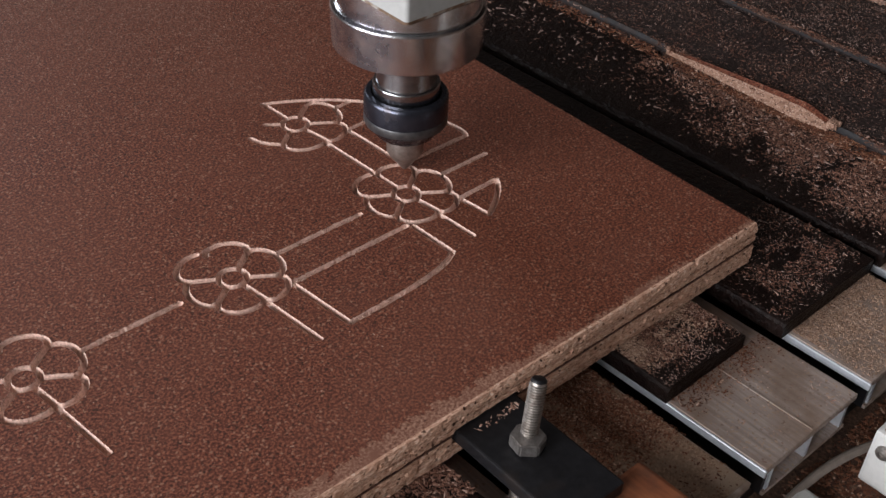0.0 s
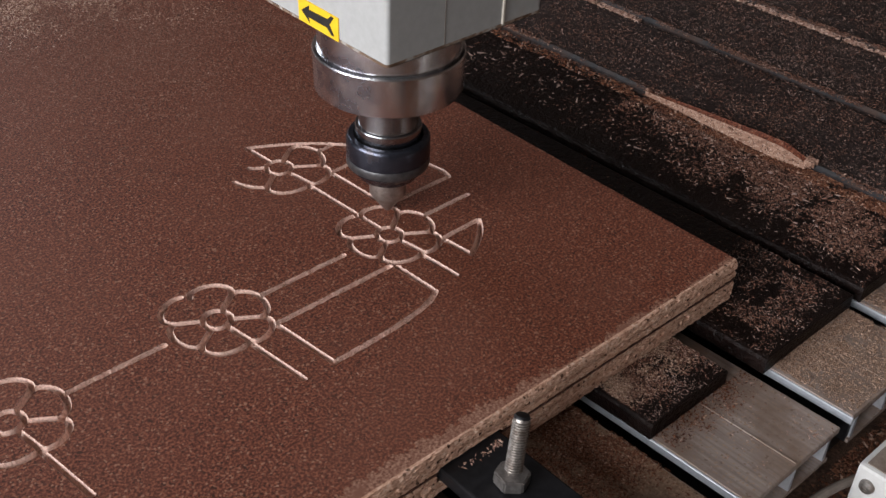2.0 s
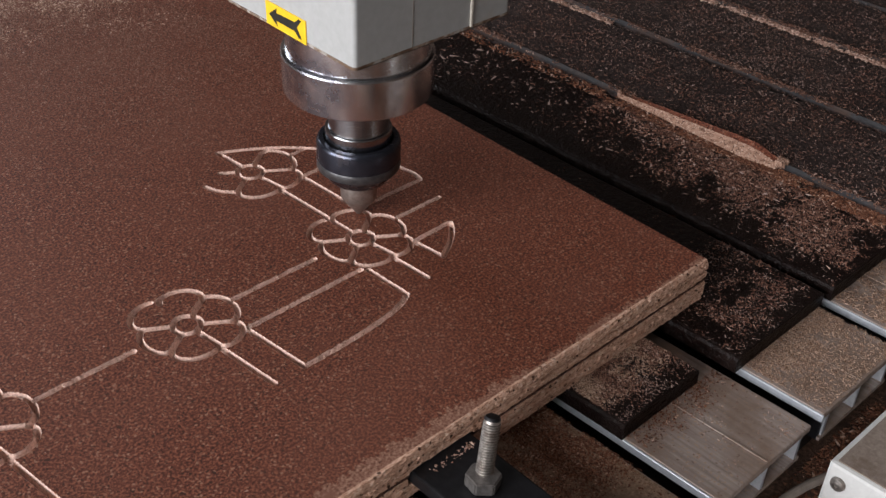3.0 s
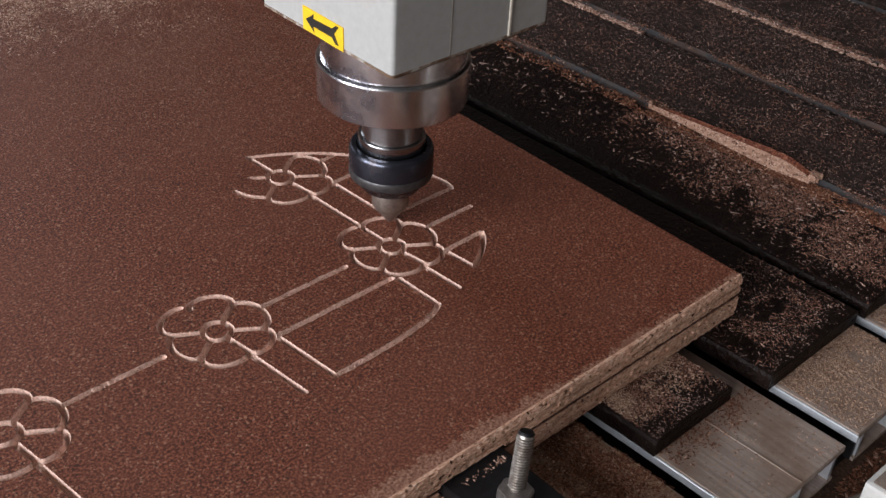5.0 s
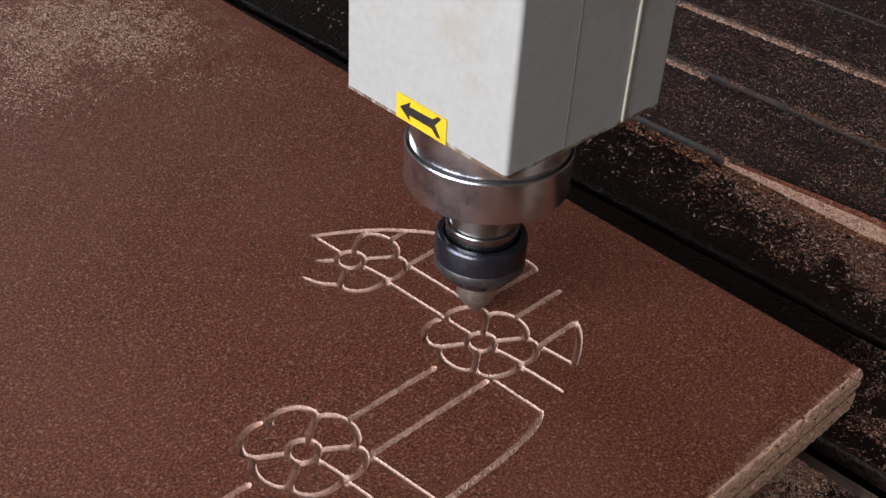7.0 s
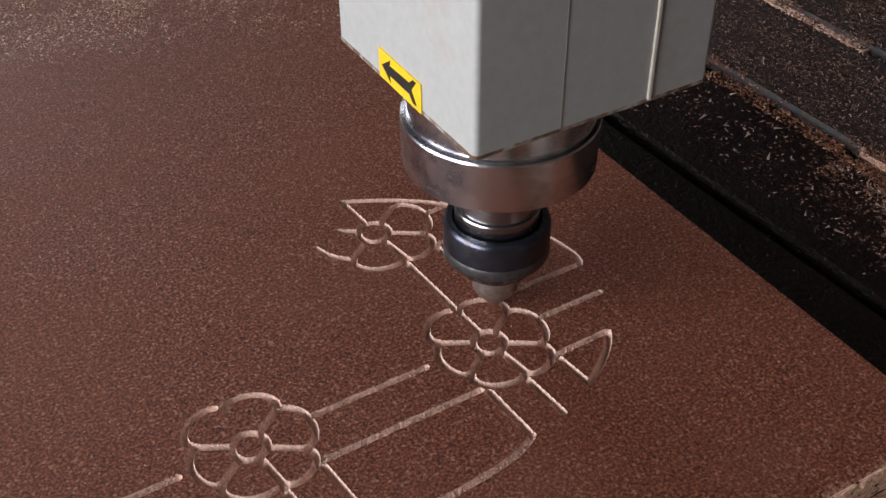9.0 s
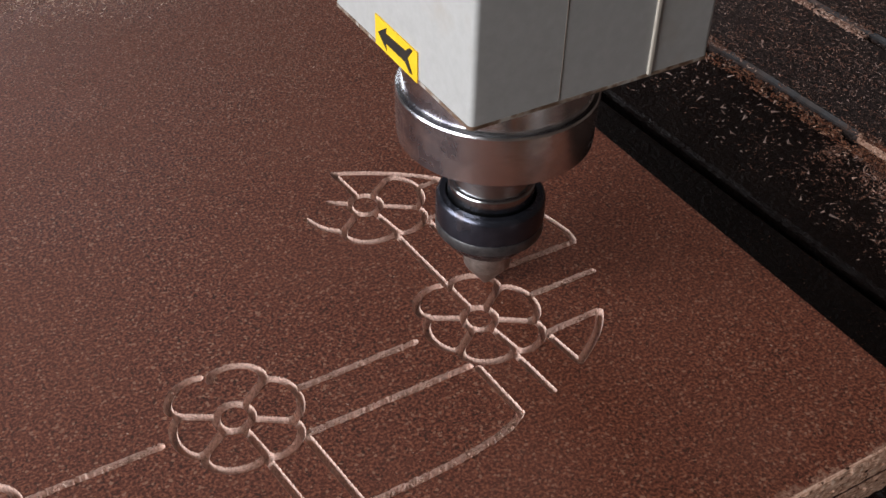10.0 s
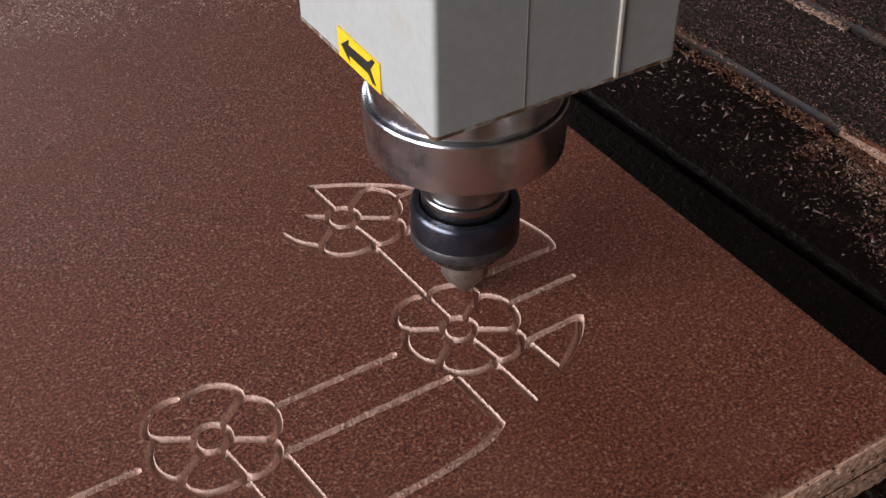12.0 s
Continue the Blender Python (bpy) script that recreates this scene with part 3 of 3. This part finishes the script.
part("stud_end", lathe([(0.0002, 0.0327), (0.0030, 0.0325), (0.0036, 0.0317), (0.0037, 0.0312)], 22), M_STEEL, stud, "dark blunted stud end", True)
hexa = [(0.0083 * math.cos(radians(60 * k + 20)), 0.0083 * math.sin(radians(60 * k + 20))) for k in range(6)]
nut = part("hex_nut", prism(hexa, 0.0, 0.0064, 2, 0.0007), M_NUTDARK, clamp, "dark steel hex nut")
nut.matrix_local = pose(-0.1985, -0.0250, 0.8893, 0, 3, 0)
tagged(mesh_object("packing_block", slant(box((-0.203, -0.105, ZB), (-0.162, -0.0575, 0.8813), 0.0025, 2)), M_ORANGE), "orange-brown wooden packing block under the clamp plate", "wood block")


# ---- the offcut on the planks ----
def offcut():
    bm = bmesh.new()
    rings = []
    n = 40
    for i in range(n + 1):
        u = i / n
        y = 0.1800 - 0.1300 * u
        h = 0.0022 + 0.0048 * min(1.0, u * 1.3) if u < 0.85 else 0.0070 - 0.025 * (u - 0.85)
        h = 1.4 * h + 0.0006 * noise.noise(Vector((u * 30, 0, 0)))
        x = 0.1478 + 0.0050 * u + 0.0005 * noise.noise(Vector((u * 14, 3, 0)))
        zf = ZM + 0.0018 - 0.0008 * u
        th = 0.0026 + 0.0012 * u
        rings.append([bm.verts.new(p) for p in ((x - h * 0.55, y, zf), (x, y + 0.0006 * noise.noise(Vector((u * 50, 1, 1))), zf + h * 0.72), (x + th, y, zf + h * 0.95), (x + th, y, zf + 0.001))])
    for a, b in zip(rings, rings[1:]):
        for k in range(4):
            bm.faces.new((a[k], a[(k + 1) % 4], b[(k + 1) % 4], b[k])).material_index = int(k in (1, 2))
    bm.faces.new(rings[0])
    bm.faces.new(rings[-1])
    for k in range(9):
        y = 0.0505 - 0.0035 * random.random()
        x = 0.1490 + 0.008 * random.random()
        box((x, y - 0.003, ZM + 0.002 + 0.004 * random.random()), (x + 0.0006, y + 0.0025, ZM + 0.0085), 0, 1, bm)
    box((0.1462, 0.1782, ZM + 0.001), (0.1487, 0.1812, ZM + 0.0072), 0.0006, 1, bm)
    return bm


tagged(mesh_object("wood_offcut", offcut(), (M_OFFCUT, M_SHEET)), "thin splintered strip of brown wood lying along a plank edge", "offcut")

# ---- the spindle ----
SX, SY = -0.1150, 0.1575
spindle = tagged(empty("router_spindle", (SX, SY, ZT)), "cream square spindle motor with steel collar and black collet nut", "router spindle")


def rounded_square(x0, x1, y0, y1, r, n=6):
    out = []
    for cx, cy, a in ((x1 - r, y1 - r, 0), (x0 + r, y1 - r, 90), (x0 + r, y0 + r, 180), (x1 - r, y0 + r, 270)):
        out += [(cx + r * math.cos(radians(a + 90 * k / n)), cy + r * math.sin(radians(a + 90 * k / n))) for k in range(n + 1)]
    return out


X0, X1, Y0, Y1, ZH = -0.043, 0.058, -0.049, 0.051, 0.1215
housing = part("housing", prism(rounded_square(X0, X1, Y0, Y1, 0.0022), ZH, 0.42, 2), M_WHITE, spindle, "cream-white painted square motor housing")
part("groove_seam", box((X0 + 0.0350, Y0 - 0.00025, ZH + 0.001), (X0 + 0.0352, Y0 + 0.001, 0.42)), M_CABLE, housing, "thin dark panel joint")
part("groove_seam", box((X0 + 0.0728, Y0 - 0.0008, ZH + 0.0005), (X0 + 0.0745, Y0 + 0.001, 0.42), 0.0003, 1), M_SEAM, housing, "pale raised panel joint")
part("chipped_rim", prism(rounded_square(X0 - 0.00025, X1 + 0.00025, Y0 - 0.00025, Y1 + 0.00025, 0.0024), ZH - 0.0003, ZH + 0.0010, 2), M_CHIPPED, housing, "chipped dirty paint along the lower edge")
# added black plate: shade on the housing's underside, put in as colour
part("underside_shade", prism(rounded_square(X0 + 0.0045, X1 - 0.0030, Y0 + 0.0045, Y1 - 0.003, 0.003), ZH - 0.0038, ZH - 0.0002, 2), M_INK, spindle, "black plate painting in the shade under the housing")
sx = X0 - 0.0006
sticker = part("arrow_sticker", prism([(Y0 + 0.0345, ZH - 0.0004), (Y0 + 0.0655, ZH + 0.0002), (Y0 + 0.0657, ZH + 0.0120), (Y0 + 0.0347, ZH + 0.0116)], sx, X0 + 0.0002, 0), M_YELLOW, spindle, "yellow direction sticker")
ay, az = Y0 + 0.0502, ZH + 0.0060
arrow = [(0.0150, 0.0), (0.0075, 0.0048), (0.0082, 0.0022), (-0.0085, 0.0026), (-0.0120, 0.0052), (-0.0145, 0.0050), (-0.0105, 0.0003), (-0.0145, -0.0048), (-0.0120, -0.0050), (-0.0085, -0.0022), (0.0082, -0.0020), (0.0075, -0.0048)]
part("arrow_mark", prism([(ay + 0.86 * a, az + 0.95 * b) for a, b in arrow], sx - 0.0002, sx + 0.0001, 0), M_INK, sticker, "black arrow")
part("collar", lathe([(0.030, 0.0800), (0.0384, 0.0800), (0.0389, 0.0805), (0.0396, 0.1010), (0.0391, 0.1018), (0.0374, 0.1022), (0.0370, 0.1026), (0.0370, 0.1176), (0.030, 0.1176)], 96), M_CHROME, spindle, "polished steel collar ring with blotchy reflections painted in", True)
part("shaft", lathe([(0.012, 0.040), (0.0176, 0.0440), (0.0180, 0.0448), (0.0180, 0.0560), (0.0176, 0.0566), (0.0162, 0.0568), (0.0160, 0.0576), (0.0160, 0.0799)], 64), M_SHAFT, spindle, "bright ground steel shaft", True)
nutp = [(0.010, 0.0240), (0.0150, 0.0240), (0.0168, 0.0252), (0.0205, 0.0308), (0.0218, 0.0318), (0.0224, 0.0322), (0.0224, 0.0378), (0.0228, 0.0382), (0.0228, 0.0478), (0.0223, 0.0492), (0.0214, 0.0501), (0.0190, 0.0501), (0.0188, 0.0490), (0.0188, 0.0440), (0.010, 0.0440)]
collet = part("collet_nut", lathe(nutp, 80), M_COLLET, spindle, "blackened steel collet nut", True)
part("wear_band", lathe([(0.0210, 0.0326), (0.0226, 0.0326), (0.0228, 0.0330), (0.0228, 0.0370), (0.0226, 0.0374), (0.0210, 0.0374)], 80), M_BAND, collet, "worn grey band round the nut", True)
bitp = bmesh.new()
lathe([(0.0006, -0.0012), (0.0014, 0.0), (0.0094, 0.0108), (0.0101, 0.0122), (0.0103, 0.0185), (0.0096, 0.0241)], 40, bitp)
part("engraving_bit", bitp, M_BIT, spindle, "steel V-shaped engraving bit", True)

# ---- bracket and cable beside the bed ----
bracket = tagged(empty("cover_bracket", (0, 0, 0)), "cream painted metal cover box beside the bed end", "bracket")
part("cover", slant(box((-0.0420, -0.40, 0.822), (0.09, -0.1075, 0.858), 0.002, 2)), M_COVER, bracket)
part("dust_film", slant(box((-0.0395, -0.39, 0.8580), (0.088, -0.1105, 0.8586), 0.0002, 1)), M_FILM, bracket, "beige dust caked on the top")
screw = part("screw", lathe([(0.0005, 0.0016), (0.0016, 0.0014), (0.0018, 0.0024), (0.0036, 0.0018), (0.0040, 0.0)], 20), M_STUD, bracket, "small steel screw")
screw.matrix_local = pose(-0.0382, -0.1150, 0.8475, 0, -90, 0)
tagged(mesh_object("guide_strip", slant(box((-0.0875, -0.20, 0.822), (-0.0755, -0.0965, 0.832), 0.002, 2)), M_COVER), "dusty pale metal strip lying on the beam", "metal strip")
cable_pts = [(-0.0905 + 0.072 * u, -0.0955 - 0.0130 * u * u, 0.8170 + 0.020 * math.sin(math.pi * min(1.0, 0.25 + u) * 0.5 if u < 0.4 else math.pi * 0.5 * min(1.0, 0.25 + u))) for u in (k / 18 for k in range(19))]
tagged(mesh_object("cable", tube(cable_pts, 0.0024), M_CABLE, smooth=True), "dusty grey cable looping beside the bed ends", "cable")


# ---- sawdust ----
def flakes(name, count, place, size, material, label, long=2.6, flat=0.42):
    """Loose chips: small four-sided splinters, each turned at random. place(n) gives x, y, z arrays of the ones that stay."""
    x, y, z = place(count)
    n = len(x)
    base = np.array([(1, 0, -0.35), (-0.6, 0.75, -0.35), (-0.6, -0.75, -0.35), (0, 0, 0.75)])
    s = size * (0.45 + 1.1 * RNG.random(n) ** 2.2)
    ang, tip, el = RNG.random(n) * 6.283, (RNG.random(n) - 0.5) * 0.9, 0.7 + (long - 0.7) * RNG.random(n) ** 2
    p = np.repeat(base[None], n, 0) * s[:, None, None]
    p[:, :, 0] *= el[:, None]
    p[:, :, 2] *= flat
    c, w = np.cos(tip), np.sin(tip)
    p[:, :, 0], p[:, :, 2] = p[:, :, 0] * c[:, None] - p[:, :, 2] * w[:, None], p[:, :, 0] * w[:, None] + p[:, :, 2] * c[:, None]
    c, w = np.cos(ang), np.sin(ang)
    p[:, :, 0], p[:, :, 1] = p[:, :, 0] * c[:, None] - p[:, :, 1] * w[:, None], p[:, :, 0] * w[:, None] + p[:, :, 1] * c[:, None]
    p += np.stack([x, y, z + 0.00012 + s * 0.16], -1)[:, None, :]
    f = (np.arange(n) * 4)[:, None, None] + np.array([(0, 1, 3), (1, 2, 3), (2, 0, 3), (0, 2, 1)])[None]
    ob = mesh_object(name, (p.reshape(-1, 3).tolist(), f.reshape(-1, 3).tolist()), material)
    return tagged(ob, label, "sawdust", kind="stuff")


def scatter(x0, x1, y0, y1, z, density, lean=True, power=1.0):
    """Chips over a rectangle, kept where density(x, y) from 0 to 1 lets them."""
    def place(n):
        x, y = x0 + (x1 - x0) * RNG.random(n), y0 + (y1 - y0) * RNG.random(n) ** power
        keep = RNG.random(n) < density(x, y)
        x, y = x[keep], y[keep]
        return (x + LEAN * y if lean else x), y, np.full(len(x), z)
    return place


def clumps(x, y, a, b, lo, hi):
    v = 0.6 * value_noise(x, y, a) + 0.4 * value_noise(x, y, b)
    return np.clip((v - lo) / (hi - lo), 0, 1)


dust_label = "loose brown wood chips and sawdust on the bed"
# plank beside the boards: thick towards its far side
flakes("sawdust", 190000, scatter(0.067, 0.152, -0.042, 0.50, ZM, lambda x, y: clumps(x, y, 60, 240, 0.26, 0.75) * np.clip((x - 0.076) / 0.025, 0.04, 1) * np.interp(y, (0, 0.08, 0.15, 0.22, 0.45), (0.42, 0.34, 0.11, 0.03, 0.010)), power=1.2), 0.0006, M_DUST, dust_label, 4.0)
flakes("sawdust", 16000, scatter(0.1425, 0.1555, -0.03, 0.62, ZM + 0.0008, lambda x, y: clumps(x, y, 50, 160, 0.15, 0.55) * np.interp(y, (0.1, 0.22, 0.6), (1, 0.4, 0.25)), power=1.3), 0.0009, M_RUST, "rust-brown dust packed along the plank edge")
flakes("sawdust", 2700, scatter(0.075, 0.15, 0.0, 0.62, ZM + 0.0004, lambda x, y: (0.2 + 0.8 * clumps(x, y, 40, 140, 0.3, 0.7)) * np.interp(y, (0.0, 0.12, 0.3, 0.6), (0.3, 1, 0.7, 0.4)) * np.clip((x - 0.070) / 0.03, 0.2, 1)), 0.0011, M_FLAKE, "scattered pale flakes on the black plank", 3.2, 0.3)
flakes("sawdust", 9000, scatter(0.108, 0.149, 0.0, 0.185, ZM + 0.0003, lambda x, y: clumps(x, y, 50, 130, 0.2, 0.55) * np.clip((x - 0.120 + 0.03 * (0.10 - y) / 0.1 * (y < 0.1)) / 0.012, 0, 1)), 0.0009, M_DUST, "heap of brown sawdust below the wood offcut")
for x0, x1, z, n in ((0.158, 0.2445, ZM + 0.0055, 62000), (0.250, 0.337, ZM + 0.0085, 62000), (0.343, 0.43, ZM + 0.0105, 45000), (0.436, 0.523, ZM + 0.0105, 22000)):
    flakes("sawdust", n, scatter(x0, x1, -0.065, 0.75, z, lambda x, y: 0.12 + 0.55 * clumps(x, y, 45, 150, 0.38, 0.78), power=1.2), 0.00052, M_DUST, dust_label, 3.5)
    flakes("sawdust", n // 2, scatter(x0, x1, -0.065, 0.75, z, lambda x, y: 0.10 + 0.6 * clumps(x, y, 25, 110, 0.38, 0.75), power=1.2), 0.00040, M_FLAKE, "fine greyish shavings on the dusty plank", 4.0, 0.3)
    flakes("sawdust", 1500, scatter(x0, x1, -0.065, 0.75, z + 0.0002, lambda x, y: 0.1 + 0.9 * clumps(x, y, 30, 120, 0.35, 0.7), power=1.2), 0.0007, M_FLAKE, "pale shavings scattered on the dusty plank", 3.4, 0.25)
for xr, z, y0, n in ((0.2465, ZM + 0.0055, 0.26, 3000), (0.339, ZM + 0.0085, -0.06, 7500)):
    flakes("sawdust", n, scatter(xr - 0.006, xr + 0.0015, y0, 0.75, z, lambda x, y: clumps(x, y, 40, 120, 0.22, 0.5)), 0.0013, M_PALEDUST, "ridge of pale sawdust in the joint between planks")
for xr, z in ((0.156, ZM + 0.0052), (0.2485, ZM + 0.0082), (0.341, ZM + 0.0102)):
    flakes("sawdust", 13000, scatter(xr - 0.0040, xr + 0.004, -0.06, 0.75, z + 0.0003, lambda x, y: clumps(x, y, 30, 130, 0.38, 0.72)), 0.0007, M_DUST, "rust-brown dust lying over a plank edge")
flakes("sawdust", 11000, scatter(-0.027, 0.058, 0.0, 0.62, ZM, lambda x, y: (0.06 + 0.5 * clumps(x, y, 35, 140, 0.4, 0.8)) * np.clip((x - 0.004) / 0.02, 0.1, 1), power=1.3), 0.00036, M_RUST, "thin brown dust on the dark plank beside the boards", 3.0)
# plank ends at the front
flakes("sawdust", 36000, scatter(-0.109, -0.050, -0.032, 0.012, ZM, lambda x, y: np.clip(clumps(x, y, 60, 260, 0.20, 0.8) * np.clip((y + 0.026) / 0.016, 0.04, 1), 0, 1)), 0.0005, M_DUST, dust_label, 3.5)
flakes("sawdust", 12000, scatter(-0.026, 0.057, -0.040, 0.03, ZM, lambda x, y: clumps(x, y, 70, 260, 0.34, 0.9) * np.clip((y + 0.042) / 0.02, 0.1, 1) * np.where(y > 0.0, 0.35, 1)), 0.00052, M_DUST, dust_label, 4.5)
flakes("sawdust", 4200, scatter(-0.289, -0.223, -0.029, 0.010, ZM, lambda x, y: clumps(x, y, 60, 180, 0.3, 0.6)), 0.0011, M_DUST, dust_label)
for x0, x1, y0, y1 in ((-0.109, -0.050, -0.033, -0.004), (-0.026, 0.057, -0.041, 0.03), (0.067, 0.150, -0.042, 0.05)):
    flakes("sawdust", 2600, scatter(x0, x1, y0, y1, ZM, lambda x, y: 0.15 + 0.7 * clumps(x, y, 70, 220, 0.35, 0.7)), 0.00036, M_FLAKE, "fine pale splinters on the black plank end", 5.0, 0.3)
flakes("sawdust", 15000, scatter(-0.109, -0.050, -0.026, 0.012, ZM + 0.0003, lambda x, y: clumps(x, y, 80, 300, 0.30, 0.75) * np.clip((y + 0.022) / 0.014, 0, 1)), 0.00048, M_TANDUST, dust_label, 3.0)
# bare slats
flakes("sawdust", 30000, scatter(-0.178, -0.120, -0.088, 0.012, ZB + 0.0005, lambda x, y: np.clip((y + 0.058) / 0.03, 0.05, 1) * clumps(x, y, 60, 180, 0.15, 0.6)), 0.0006, M_RUST, dust_label)
flakes("sawdust", 9000, scatter(-0.106, -0.034, -0.089, -0.033, ZB + 0.0002, lambda x, y: 0.95 * np.clip((y + 0.052) / 0.014, 0, 1) * clumps(x, y, 60, 160, 0.15, 0.6)), 0.00055, M_RUST, dust_label)
flakes("sawdust", 900, scatter(-0.106, -0.034, -0.089, -0.033, ZB + 0.0002, lambda x, y: 0.1 + 0.7 * clumps(x, y, 50, 160, 0.4, 0.7)), 0.0005, M_PALEDUST, "pale dust specks on the bare slat")
flakes("sawdust", 26000, scatter(-0.018, 0.056, -0.089, -0.040, ZB + 0.0002, lambda x, y: 0.16 + 0.8 * clumps(x, y, 40, 140, 0.38, 0.7) * np.clip((y + 0.08) / 0.03, 0.2, 1)), 0.0005, M_TANDUST, dust_label)
flakes("sawdust", 9000, scatter(0.07, 0.15, -0.089, -0.042, ZB + 0.0002, lambda x, y: 0.2 + 0.8 * clumps(x, y, 50, 140, 0.35, 0.65)), 0.0007, M_TANDUST, dust_label)
film_sheet = slant(box((-0.1790, -0.0885, ZB + 0.0002), (-0.1215, 0.012, ZB + 0.0005), 0, 1))
tagged(mesh_object("dust_layer", film_sheet, M_BROWNFILM), "thin brown dust layer caked on the bare slat", "sawdust", kind="stuff")
# beam beside the slat ends
flakes("sawdust", 30000, scatter(-0.20, 0.12, -0.20, -0.088, 0.822, lambda x, y: 0.2 + 0.8 * clumps(x, y, 40, 120, 0.3, 0.6)), 0.0012, M_RUST, "thick brown sawdust lying on the frame beam")
# on the board: fine dust, and loose heaps far from the edge
far = lambda x, y: clumps(x, y, 24, 110, 0.33, 0.66) * np.clip((y - 0.455 + 0.25 * (x + 0.17)) / 0.12, 0, 1) * np.clip((-0.02 - x) / 0.06, 0, 1)
flakes("sawdust", 200000, scatter(-0.30, 0.0, 0.38, 0.85, ZT, far, False), 0.00064, M_PALEDUST, "pale sawdust heaps scattered over the board face")
flakes("sawdust", 900, scatter(-0.40, -0.003, 0.01, 0.60, ZT, lambda x, y: 0.25 + 0.5 * clumps(x, y, 20, 70, 0.4, 0.7), False), 0.00035, M_PALEDUST, "fine pale dust specks on the board face")
near_line = lambda x, y: np.clip(1 - (seg_distance(x, y, np.vstack(SEGS)) - 0.001) / 0.0028, 0, 1) ** 1.5 * clumps(x, y, 90, 300, 0.3, 0.7)
flakes("sawdust", 9000, scatter(-0.39, -0.05, 0.06, 0.27, ZT - 0.0001, near_line, False), 0.00032, M_PALEDUST, "fine pale crumbs along the engraved grooves")
rough_segs = segments(ROUGH)
in_groove = lambda x, y: np.clip(1.4 - seg_distance(x, y, rough_segs) / 0.0011, 0, 1) * clumps(x, y, 150, 500, 0.35, 0.75)
flakes("sawdust", 150000, scatter(-0.33, -0.06, 0.07, 0.215, ZT - 0.0007, in_groove, False), 0.00042, M_PALEDUST, "pale crumbs packed in the rough engraved grooves")
film = lambda x, y: clumps(x, y, 9, 45, 0.22, 0.66) * np.clip((y - 0.25 + 0.30 * (x + 0.17)) / 0.25, 0, 1)
flakes("sawdust", 260000, scatter(-0.42, -0.01, 0.22, 0.72, ZT, film, False), 0.00036, M_FILMDUST, "thin film of tan dust on the board face")
# crumbs on the clamp plate
flakes("sawdust", 300, scatter(-0.212, -0.184, -0.008, -0.003, 0.8893, lambda x, y: np.clip(1 - abs(y + 0.005) / 0.003, 0, 1) * clumps(x, y, 200, 500, 0.3, 0.8), False), 0.0006, M_PALEDUST, "crumbs of sawdust on the clamp plate")
